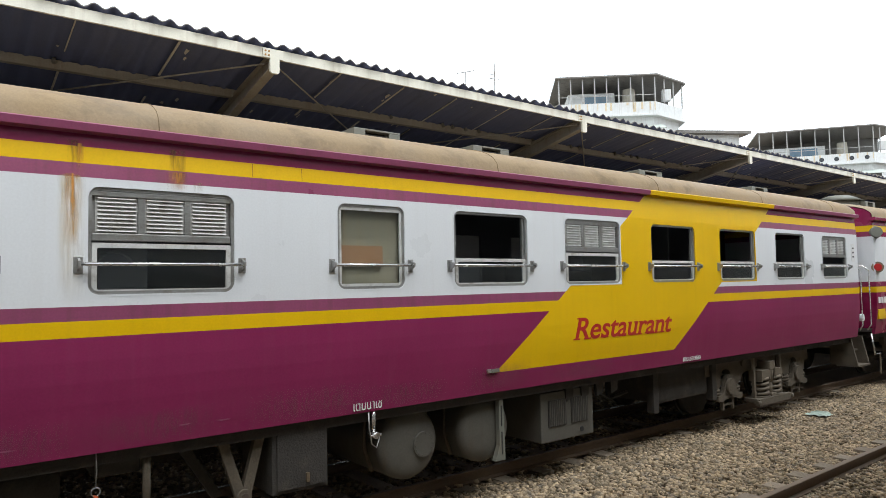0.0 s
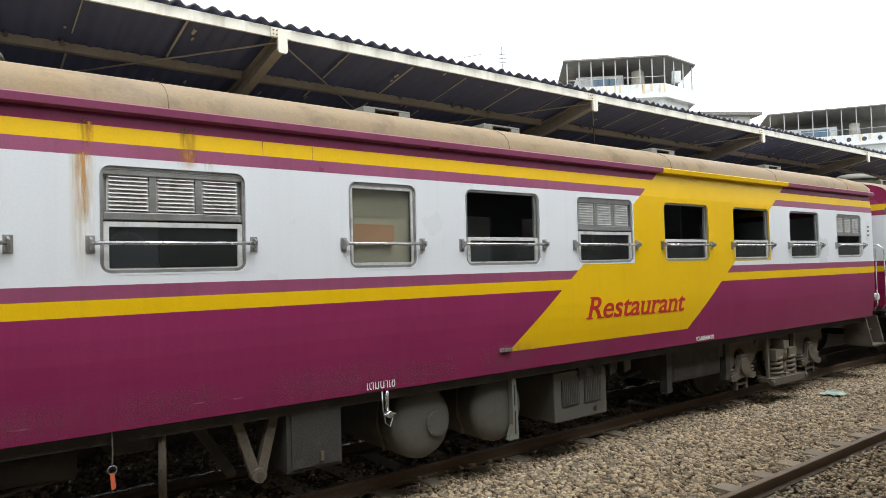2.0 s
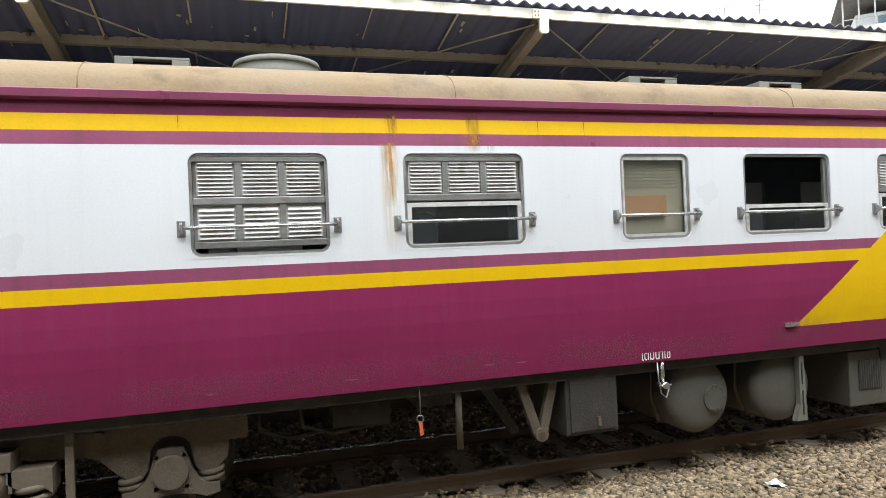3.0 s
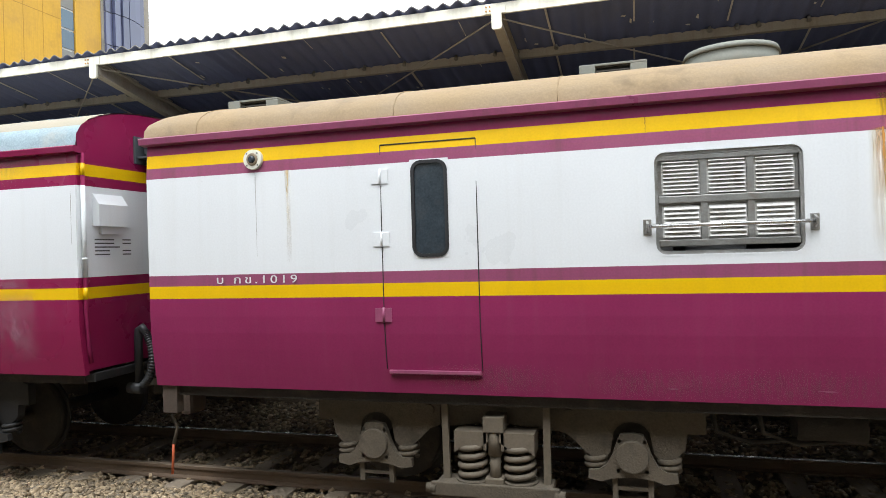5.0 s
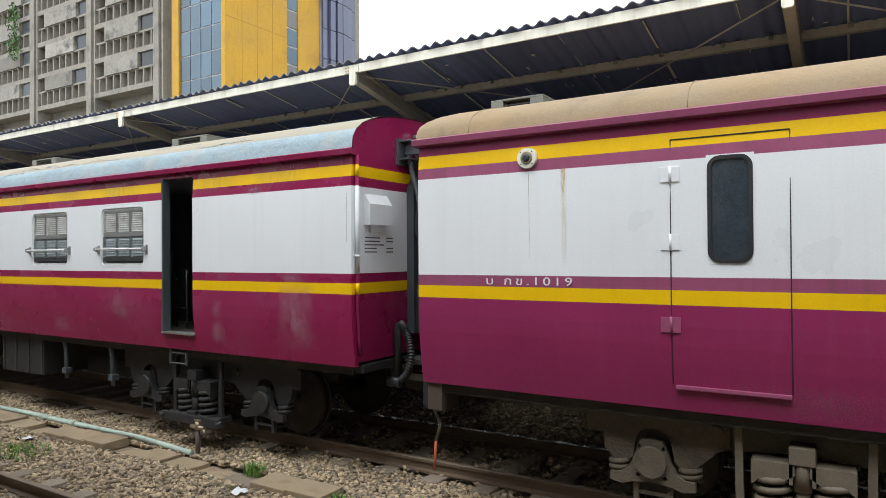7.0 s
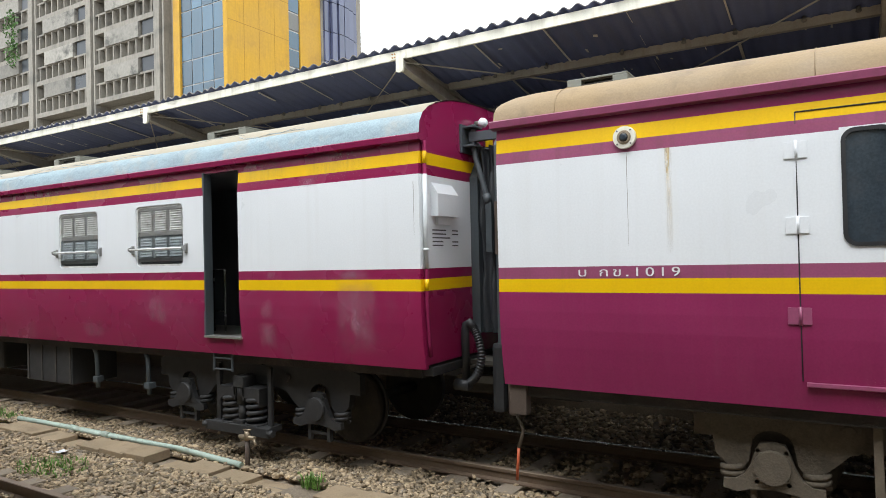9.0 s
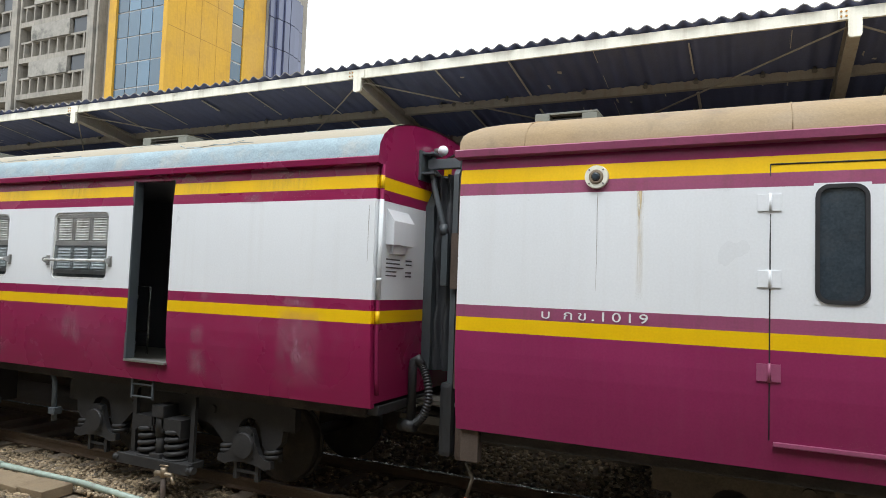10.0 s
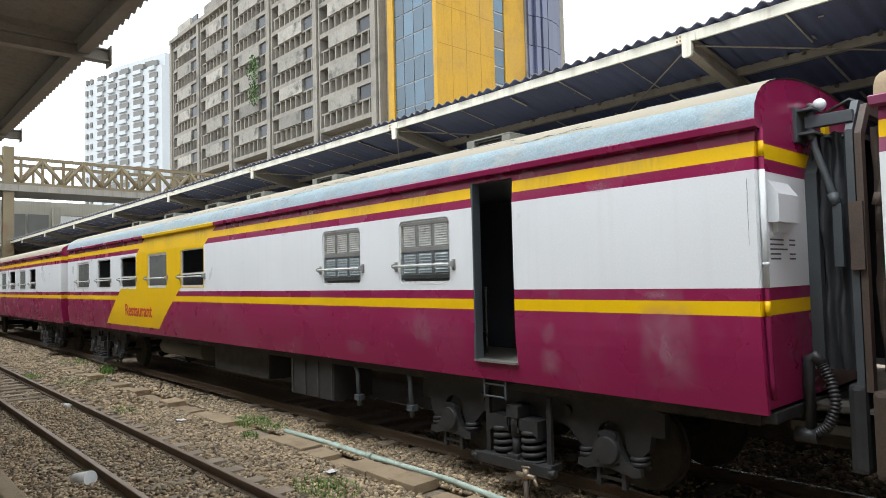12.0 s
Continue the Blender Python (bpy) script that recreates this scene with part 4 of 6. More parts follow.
# the neighbours at both ends of the train
c0 = thing("railway_coach", "plum and white coach coupled beyond the restaurant coach", "railway coach", (0, 0, 0), "coaches of the train")
W0 = [(21.2, 22.15, "O"), (22.95, 23.9, "P"), (24.7, 25.65, "O"), (26.5, 27.4, "O"), (28.3, 29.2, "O"), (30.1, 31.0, "P")]
coach_shell(c0, 15.15, 35.5, 1.09, [(a, b, 2.205, 2.985) for a, b, _ in W0], M["tan_roof"], fresh=True, sag=0.1)
for a, b, m in W0:
    window(c0, a, b, m, "white")
for x in (18.05, 32.6):
    bogie(c0, x, M["dusty"], M["spring"])
c3 = thing("railway_coach", "plum and white coach with buff roof at the train's end", "railway coach", (0, 0, 0), "coaches of the train")
W3 = [(-32.62, -31.55, "O"), (-34.6, -33.35, "P"), (-36.6, -35.4, "O"), (-38.6, -37.4, "P"), (-40.6, -39.4, "O"), (-42.6, -41.4, "O")]
coach_shell(c3, -48.0, -27.75, 1.12, [(a, b, 2.205, 2.985) for a, b, _ in W3], M["buff_roof"], fresh=True, sag=0.1)
for a, b, m in W3:
    window(c3, a, b, m, "white", pale=True)
for x in (-30.7, -45.0):
    bogie(c3, x, M["blackbogie"], M["blackbogie"])

# ---------------------------------------------------------------- fittings of the restaurant coach
YP = YS - 0.004
door = part("service_door", ring(-2.478, -2.172, 2.247, 3.043, 0.014, 0.07, YS - 0.002, YS + 0.05, outer_r=0.004), M["white"], c1, "closed side door with three hinges")
part("seal", ring(-2.455, -2.195, 2.27, 3.02, 0.028, 0.06, YS - 0.012, YS + 0.02), M["rubber"], door, "black rubber window seal")
part("pane", box(-2.47, -2.18, YS + 0.006, YS + 0.012, 2.255, 3.035), M["dark_glass"], door, "dark dusty door window, colour lightened for reflections")
# white strip that stands for the reflected light band near the pane's top
part("reflection_strip", box(-2.45, -2.22, YS + 0.03, YS + 0.04, 2.86, 2.92), M["letter"], door)
for x in (-2.755, -1.925):
    pts = [(x, side_y(z) - 0.0015, z) for z in (3.20, 2.6, 1.75, 1.6, 1.45, 1.30)]
    part("door_gap", tube(pts, 0.0045, 6), M["rubber"], door)
part("door_gap", tube([(-2.755, side_y(3.2) - 0.0015, 3.20), (-1.925, side_y(3.2) - 0.0015, 3.20)], 0.006, 6), M["rubber"], door)
bm = bmesh.new()
B(bm, -2.73, -1.93, side_y(1.28) - 0.03, side_y(1.28) + 0.02, 1.262, 1.292, 0.006)
part("door_step", bm, M["plum"], door, "plum sill strip under the door")
for z, m in ((2.93, "white"), (2.40, "white"), (1.76, "plum")):
    bm = bmesh.new()
    y = side_y(z)
    B(bm, -2.835, -2.765, y - 0.009, y, z - 0.06, z + 0.06, 0.003)
    B(bm, -2.745, -2.685, y - 0.009, y, z - 0.06, z + 0.06, 0.003)
    C(bm, (-2.755, y - 0.012, z - 0.065), (-2.755, y - 0.012, z + 0.065), 0.011, seg=10)
    part("hinge", bm, M[m], door)
bm = bmesh.new()
C(bm, (-3.96, YS - 0.028, 3.155), (-3.96, YS + 0.02, 3.155), 0.088, 0.094, 28)
lamp = part("marker_lamp", bm, M["fascia"], c1, "round cream marker lamp on the upper band")
part("bezel", cyl((-3.96, YS - 0.040, 3.155), (-3.96, YS - 0.026, 3.155), 0.050, 0.058, 20), M["brass"], lamp)
part("lens", cyl((-3.96, YS - 0.062, 3.155), (-3.96, YS - 0.038, 3.155), 0.020, 0.038, 16), M["dark_glass"], lamp)
for k in range(4):
    a = radians(45 + 90 * k)
    part("screw", cyl((-3.96 + 0.075 * math.cos(a), YS - 0.032, 3.155 + 0.075 * math.sin(a)), (-3.96 + 0.075 * math.cos(a), YS - 0.027, 3.155 + 0.075 * math.sin(a)), 0.007, seg=6), M["ink"], lamp)
UP = Matrix.Rotation(radians(90), 4, "X")
letters("Restaurant", 0.36, M["red"], Matrix.Translation((6.13, YS - 0.001, 1.565)) @ Matrix.Rotation(radians(0.3), 4, "Y") @ UP, c1, shear=0.22, offset=0.004, width=1.97, serif=0.026, bend=1.565, label="red slanted lettering that reads Restaurant")
letters("บ กข.1019", 0.10, M["letter"], Matrix.Translation((-4.37, YP - 0.0035, 2.049)) @ UP, c1, space=1.35, width=0.81, label="white coach lettering on the plum band")
letters("เติมน้ำใช้", 0.13, M["letter"], Matrix.Translation((3.23, side_y(1.13) - 0.006, 1.115)) @ UP, c1, width=0.30, label="small white lettering at the sill")
letters("เติมเชื้อเพลิง", 0.10, M["letter"], Matrix.Translation((8.42, side_y(1.13) - 0.006, 1.115)) @ UP, c1, width=0.43, label="small white lettering at the sill")
part("socket_plate", box(4.80, 4.97, side_y(1.33) - 0.02, side_y(1.33) + 0.01, 1.305, 1.345, bev=0.004), M["steel"], c1, "small bright metal plate")
part("data_plate", box(14.02, 14.16, YS - 0.006, YS, 2.52, 2.86, bev=0.003), M["letter"], c1, "small white notice plate")
for k in range(3):
    part("printed_bar", box(14.05, 14.13, YS - 0.0075, YS - 0.0062, 2.60 + k * 0.08, 2.63 + k * 0.08), M["ink"], c1)

# rust runs and scratches with their own shapes
rs = random.Random(11)


def rust_run(coach, x, z1, z0, w, material, lift=0.002):
    bm = bmesh.new()
    n = 14
    L, R = [], []
    for i in range(n + 1):
        z = z1 + (z0 - z1) * i / n
        ww = w * (1 - 0.6 * i / n) * rs.uniform(0.6, 1.1) * (0.25 if i in (0, n) else 1)
        dx = rs.uniform(-0.15, 0.15) * w
        L.append(bm.verts.new((x - ww / 2 + dx, side_y(z) - lift, z)))
        R.append(bm.verts.new((x + ww / 2 + dx, side_y(z) - lift, z)))
    for i in range(n):
        bm.faces.new((L[i], L[i + 1], R[i + 1], R[i]))
    part("stain", bm, material, coach, "orange rust run on the paint")


M["rust_light"] = mat("pale_rust_stain", (0.62, 0.52, 0.36), 0.7, vary=0.25, scale=14)
M["rust_dark"] = mat("dark_rust_stain", (0.24, 0.11, 0.035), 0.7, vary=0.3, scale=20)
M["crack"] = mat("hairline_dirt", (0.30, 0.28, 0.25), 0.8, vary=0.2)
S_RUST = stain_mat("orange_rust_wash", (0.62, 0.27, 0.035), 1.0)
S_PALE = stain_mat("pale_rust_wash", (0.66, 0.50, 0.24), 0.8)
S_BROWN = stain_mat("brown_rust_wash", (0.22, 0.085, 0.02), 0.9)
S_DRIP = stain_mat("chalky_drip_marks", (0.34, 0.10, 0.17), 0.4, False, (46.0, 46.0, 1.2))
S_GRIME = stain_mat("grey_grime_wash", (0.33, 0.31, 0.27), 0.28, True, (24.0, 24.0, 1.2))


def wash(coach, x0, x1, z0, z1, material, lift, label="soft stain on the paint"):
    """A thin patch that follows the side of a coach."""
    bm = bmesh.new()
    n = 8
    rows = [[bm.verts.new((x, side_y(z0 + (z1 - z0) * i / n) - lift, z0 + (z1 - z0) * i / n)) for x in (x0, x1)] for i in range(n + 1)]
    for a, b in zip(rows, rows[1:]):
        bm.faces.new((a[0], a[1], b[1], b[0]))
    part("stain", bm, material, coach, label)


for x0, x1, z0, z1, m, lift in ((0.88, 1.06, 2.16, 3.05, S_PALE, 0.0020), (0.92, 1.02, 2.55, 3.06, S_RUST, 0.0034), (0.94, 1.02, 3.06, 3.30, S_BROWN, 0.0034), (1.00, 1.05, 3.05, 3.28, S_RUST, 0.0048),
                                (1.60, 1.76, 2.985, 3.13, S_RUST, 0.0034), (1.62, 1.70, 3.08, 3.30, S_BROWN, 0.0048), (1.68, 1.75, 3.05, 3.30, S_BROWN, 0.0062), (1.80, 1.88, 2.985, 3.06, S_PALE, 0.0020),
                                (-3.66, -3.60, 2.2, 3.04, S_PALE, 0.0020)):
    wash(c1, x0, x1, z0, z1, m, lift)
for k in range(8):
    x = -2.4 + 1.15 * k
    wash(c1, x, x + rs.uniform(0.9, 1.5), 1.095, 1.30 + rs.uniform(0, 0.12), S_DRIP, 0.0022 + 0.0012 * (k % 2), "chalky drip marks above the sill")
rust_run(c1, -3.95, 3.03, 2.28, 0.006, M["crack"], 0.0032)
for x in (2.28, 2.72, -0.6):
    rust_run(c1, x, 3.26, 3.14, 0.008, M["rust_dark"], 0.0036)
for x0, z0, w in ((0.6, 1.19, 0.16), (1.75, 1.205, 0.12), (2.05, 1.2, 0.14), (-0.45, 1.18, 0.10)):
    rust_run(c1, x0, z0 + 0.012, z0, w, M["plum"], 0.0030)

# roof fittings
for x in (-4.43, -0.84, 3.98, 5.62, 8.88, 12.2):
    roof_box(c1, x, 6.22, 3.775, 0.58, 0.13)
bm = bmesh.new()
C(bm, (0.2, YC, 3.80), (0.2, YC, 3.98), 0.40, 0.40, 32)
C(bm, (0.2, YC, 3.98), (0.2, YC, 4.03), 0.42, 0.40, 32)
part("round_ventilator", bm, M["grey"], c1, "large round grey-green roof ventilator")
for x in (-9.5, -13.3, -15.8, -17.85, -20.4, -22.9):
    roof_box(c2, x, 6.22, 3.86, 0.75, 0.15)
for x in (17.3, 19.5, 24):
    roof_box(c0, x, 6.22, 3.79)
bm = bmesh.new()
C(bm, (17.0, YC, 3.79), (17.0, YC, 3.98), 0.45, 0.45, 28)
C(bm, (17.0, YC, 3.98), (17.0, YC, 4.12), 0.55, 0.25, 28)
part("round_ventilator", bm, M["grey"], c0, "pale mushroom roof ventilator")
for x in (-4.55, -2.62, -1.25, 1.55, 5.0, 7.9, 10.7, 13.3):
    pr = [(x, y, z + 0.003) for y, z in roof_profile(18, 0.0, 0.42)[0:12]]
    part("roof_seam", tube(pr, 0.004, 6), M["tan_roof"], c1)

# under the restaurant coach
YU = YS + 0.20
bm = prism([(2.05, 1.08), (2.47, 1.08), (2.47, 0.98), (2.05, 0.98)], "y", YU, YU + 0.10)
prism([(2.06, 1.0), (2.14, 1.0), (2.29, 0.55), (2.21, 0.53)], "y", YU + 0.01, YU + 0.07, bm)
prism([(2.38, 1.0), (2.46, 1.0), (2.34, 0.53), (2.26, 0.55)], "y", YU + 0.01, YU + 0.07, bm)
C(bm, (2.275, YU - 0.02, 0.53), (2.275, YU + 0.09, 0.53), 0.06, seg=18)
vee = part("brake_bracket", bm, M["dusty"], c1, "dusty V-shaped steel bracket")
part("pin", cyl((2.275, YU - 0.026, 0.53), (2.275, YU - 0.018, 0.53), 0.03), M["brownrust"], vee)
bm = box(2.50, 3.02, YS + 0.16, YS + 0.85, 0.49, 1.10, bev=0.012)
cab = part("equipment_cabinet", bm, M["under"], c1, "dusty olive steel cabinet under the sill")
part("cabinet_door", box(2.54, 3.0, YS + 0.145, YS + 0.16, 0.52, 1.08, bev=0.006), M["under"], cab)
part("latch", box(2.80, 2.83, YS + 0.125, YS + 0.148, 0.56, 0.64, bev=0.003), M["brass"], cab)
part("drain_pipe", cyl((1.52, YS + 0.2, 0.50), (1.52, YS + 0.2, 1.1), 0.03, seg=10), M["dusty"], c1)
part("brake_box", box(1.18, 1.50, YS + 0.3, YS + 0.7, 0.86, 1.1, bev=0.01), M["under"], c1)
cord = part("hanging_cord", tube([(1.16, YS + 0.12, 1.1), (1.165, YS + 0.12, 0.95), (1.16, YS + 0.12, 0.84)], 0.005, 6), M["alu"], c1)
part("cord_ring", tube([(1.16 + 0.03 * math.sin(t), YS + 0.12, 0.81 + 0.03 * math.cos(t)) for t in (2 * math.pi * i / 12 for i in range(13))], 0.005, 5), M["alu"], cord)
part("tag", prism([(1.145, 0.79), (1.175, 0.78), (1.185, 0.68), (1.155, 0.67)], "y", YS + 0.115, YS + 0.13), M["orange"], cord, "small orange tag")
for xc, plate in ((3.97, True), (4.96, False)):
    bm = bmesh.new()
    prof = [(0.0, 0.0), (0.12, 0.004), (0.22, 0.014), (0.29, 0.03), (0.335, 0.055), (0.352, 0.085), (0.355, 0.12), (0.355, 1.7), (0.3, 1.8), (0.0, 1.82)]
    rings = []
    for r, d in prof:
        rings.append([bm.verts.new((xc + r * math.cos(t), YS + 0.22 + d, 0.68 + r * math.sin(t))) for t in (2 * math.pi * i / 36 for i in range(36))] if r else [bm.verts.new((xc, YS + 0.22 + d, 0.68))])
    for a, b in zip(rings, rings[1:]):
        for i in range(36):
            q = [a[i % len(a)], a[(i + 1) % len(a)], b[(i + 1) % len(b)], b[i % len(b)]]
            q = list(dict.fromkeys(q))
            if len(q) > 2:
                bm.faces.new(q).smooth = True
    bmesh.ops.recalc_face_normals(bm, faces=bm.faces[:])
    tk = part("water_tank", bm, M["tank"], c1, "dusty grey cylindrical tank with a domed end")
    if plate:
        part("hatch", cyl((xc + 0.14, YS + 0.205, 0.66), (xc + 0.14, YS + 0.25, 0.66), 0.125, seg=28), M["tank"], tk, "round bolted hatch")
        for k in range(14):
            a = 2 * math.pi * k / 14
            part("bolt", cyl((xc + 0.14 + 0.105 * math.cos(a), YS + 0.197, 0.66 + 0.105 * math.sin(a)), (xc + 0.14 + 0.105 * math.cos(a), YS + 0.206, 0.66 + 0.105 * math.sin(a)), 0.008, seg=6), M["tank"], tk)
    else:
        bm = prism([(xc + 0.12, 0.98), (xc + 0.18, 0.98), (xc + 0.20, 0.34), (xc + 0.06, 0.34), (xc + 0.12, 0.5)], "y", YS + 0.16, YS + 0.22)
        part("gauge_strip", bm, M["grey"], tk, "pale sight-gauge strip")
        part("gauge_slot", box(xc + 0.143, xc + 0.157, YS + 0.155, YS + 0.162, 0.70, 0.92), M["rubber"], tk)
        part("gauge_slot", box(xc + 0.146, xc + 0.160, YS + 0.155, YS + 0.162, 0.40, 0.64), M["rubber"], tk)
    for dx in (-0.37, 0.37):
        part("tank_strap", tube([(xc + dx, YS + 0.5, 1.1), (xc + dx, YS + 0.5, 0.66), (xc + dx * 0.8, YS + 0.5, 0.42)], 0.022, 6), M["dusty"], tk)
bm = cyl((3.46, YS + 0.10, 1.1), (3.46, YS + 0.10, 0.90), 0.022)
C(bm, (3.46, YS + 0.14, 0.87), (3.46, YS + 0.03, 0.87), 0.035, 0.03, 12)
C(bm, (3.40, YS + 0.06, 0.87), (3.52, YS + 0.06, 0.87), 0.012, seg=8)
vl = part("filler_valve", bm, M["steel"], c1, "bright filler valve with a chain")
part("chain", tube([(3.40, YS + 0.08, 1.08), (3.39, YS + 0.06, 0.95), (3.41, YS + 0.05, 0.80), (3.46, YS + 0.05, 0.76), (3.49, YS + 0.05, 0.84)], lambda i: 0.007, 6), M["alu"], vl)
bm = bmesh.new()
B(bm, 5.80, 6.72, YS + 0.24, YS + 1.0, 0.38, 0.95, 0.015)
bt = part("compressor_case", bm, M["tank"], c1, "grey compressor case with two mesh grilles")
for x in (5.92, 6.31):
    part("grille", box(x, x + 0.30, YS + 0.228, YS + 0.242, 0.55, 0.86, bev=0.004), M["under"], bt)
    for k in range(9):
        part("grille_bar", box(x + 0.02 + k * 0.031, x + 0.028 + k * 0.031, YS + 0.222, YS + 0.23, 0.56, 0.85), M["tank"], bt)
part("drain_hole", cyl((6.50, YS + 0.232, 0.46), (6.50, YS + 0.245, 0.46), 0.032), M["rubber"], bt)
for k in range(4):
    x = 6.2 + k * 0.28
    part("cooling_fin", prism([(x, 1.1), (x + 0.16, 1.1), (x + 0.14, 0.86), (x + 0.02, 0.82)], "y", YS + 0.22, YS + 0.26), M["under"], c1)
part("fuel_tank", box(8.25, 9.5, YS + 0.35, YS + 1.3, 0.52, 1.0, bev=0.06), M["under"], c1, "grimy under-floor tank")
for x in (8.12, 9.6):
    part("tank_hanger", box(x - 0.06, x + 0.06, YS + 0.3, YS + 0.42, 0.42, 1.1, bev=0.01), M["under"], c1)
for x in (7.2, 10.0, 0.2, -0.15):
    part("air_pipe", tube([(x, YS + 0.6, 1.0), (x + 0.05, YS + 0.55, 0.75), (x + 0.3, YS + 0.6, 0.66), (x + 0.7, YS + 0.62, 0.7)], 0.022, 6), M["under"], c1)
part("brake_cylinder", cyl((0.5, YS + 0.7, 0.8), (1.0, YS + 0.7, 0.8), 0.15, seg=18), M["under"], c1)
part("lever", prism([(1.75, 1.05), (1.85, 1.05), (2.2, 0.5), (2.12, 0.47)], "y", YS + 0.5, YS + 0.55), M["under"], c1)

# end steps, handrails and couplings on the far end of the restaurant coach
bm = prism([(YS + 0.12, 1.08), (YS + 0.5, 1.08), (YS + 0.5, 0.55), (YS + 0.02, 0.55), (YS + 0.02, 0.60)], "x", 14.1, 14.14)
prism([(YS + 0.12, 1.08), (YS + 0.5, 1.08), (YS + 0.5, 0.55), (YS + 0.02, 0.55), (YS + 0.02, 0.60)], "x", 14.62, 14.66, bm)
B(bm, 14.1, 14.66, YS + 0.0, YS + 0.4, 0.53, 0.56)
B(bm, 14.1, 14.66, YS + 0.2, YS + 0.5, 0.80, 0.83)
part("entrance_step", bm, M["dusty"], c1, "dusty steel entrance steps")
part("vestibule", box(14.30, 14.95, YS + 0.35, YF - 0.35, 1.09, 3.36), [M["white"]], c1, "narrow pale vestibule end")
part("vestibule_band", box(14.30, 14.955, YS + 0.345, YS + 0.36, 1.09, 2.0), [M["plum"]], c1)
for x in (14.34, 14.75):
    part("handrail", tube([(x, YS + 0.05, 1.2), (x, YS - 0.02, 1.3), (x, YS - 0.02, 2.35), (x, YS + 0.08, 2.45), (x, YS + 0.3, 2.45)], 0.014, 8), M["steel"], c1)
part("tail_lamp", cyl((14.4, YS - 0.01, 1.45), (14.4, YS + 0.08, 1.45), 0.07, seg=20), M["litter"], c1, "small round white lamp")
bm = cyl((15.27, YS + 0.03, 2.42), (15.19, YS - 0.03, 2.42), 0.11, seg=24)
tl = part("tail_lamp", bm, M["brass"], c0, "round red tail lamp in a brass rim")
part("lens", cyl((15.20, YS - 0.02, 2.42), (15.172, YS - 0.042, 2.42), 0.07, seg=20), M["red"], tl)
part("marker_lamp", cyl((15.26, YS + 0.02, 3.12), (15.14, YS - 0.07, 3.12), 0.13, 0.10, 20), M["grey"], c0)
for k in range(4):
    part("printed_box", box(15.22 + k * 0.14, 15.33 + k * 0.14, side_y(1.75) - 0.004, side_y(1.75), 1.70, 1.82), M["letter"], c0)
part("socket_box", box(15.20, 15.55, side_y(1.4) - 0.03, side_y(1.4) + 0.02, 1.38, 1.58, bev=0.008), M["yellow"], c0, "yellow socket box")
dg = part("service_door", box(18.24, 18.26, YS - 0.003, YS + 0.02, 1.8, 3.2), M["rubber"], c0, "narrow dark slit of the closed door")
part("pane", box(18.78, 19.2, YS - 0.006, YS + 0.01, 2.25, 3.06, bev=0.004), M["dark_glass"], dg)
part("marker_lamp", cyl((16.75, YS - 0.03, 3.15), (16.75, YS + 0.01, 3.15), 0.09, seg=20), M["brass"], c0)
part("foot_rail", tube([(15.05, YS + 0.1, 1.1), (15.05, YS + 0.05, 0.7), (15.3, YS + 0.05, 0.7), (15.3, YS + 0.05, 0.3)], 0.018, 6), M["steel"], c1)

# ---------------------------------------------------------------- gangway between the two restaurant coaches
def cloth(x0, x1, y0, y1, z0, z1, folds):
    """A hanging bellows sleeve with creased folds."""
    bm = bmesh.new()
    n, m = folds * 6, 24
    rr = random.Random(5)
    ph = [rr.uniform(0, 6) for _ in range(6)]
    rows = []
    for i in range(n + 1):
        x = x0 + (x1 - x0) * i / n
        row = []
        for j in range(m + 1):
            z = z0 + (z1 - z0) * j / m
            d = 0.045 * math.sin(2 * math.pi * i / 6) + 0.02 * math.sin(z * 7 + ph[i % 6]) + 0.015 * math.sin(z * 17 + i)
            row.append(bm.verts.new((x + 0.012 * math.sin(z * 5 + i), y0 + d, z)))
        rows.append(row)
    for a, b in zip(rows, rows[1:]):
        for j in range(m):
            bm.faces.new((a[j], b[j], b[j + 1], a[j + 1])).smooth = True
    B(bm, x0, x1, y1 - 0.04, y1, z0, z1)
    B(bm, x0, x1, y0 + 0.05, y1, z1 - 0.05, z1)
    bmesh.ops.recalc_face_normals(bm, faces=bm.faces[:])
    return bm


GY0, GY1 = 6.20, 7.30
g2 = part("gangway_bellows", cloth(C9 + 0.05, -5.56, GY0 + 0.07, GY1, 1.42, 3.42, 3), M["bellows"], c2, "black creased gangway bellows")
g1 = part("gangway_bellows", cloth(-5.44, X0 + 0.0, GY0 + 0.07, GY1, 1.42, 3.42, 3), M["brownrust"], c1, "dusty brown gangway bellows")


def gangway_frame(x0, x1, top, low, g):
    """Upright face frame with a chamfered shoulder."""
    y = GY0 - g
    return prism([(y, low), (y + 0.09, low), (y + 0.09, top - 0.30), (y + 0.24, top - 0.09), (GY1 - 0.24, top - 0.09), (GY1 - 0.09, top - 0.30), (GY1 - 0.09, low), (GY1, low),
                  (GY1, top - 0.27), (GY1 - 0.2, top), (y + 0.2, top), (y, top - 0.27)], "x", x0, x1)


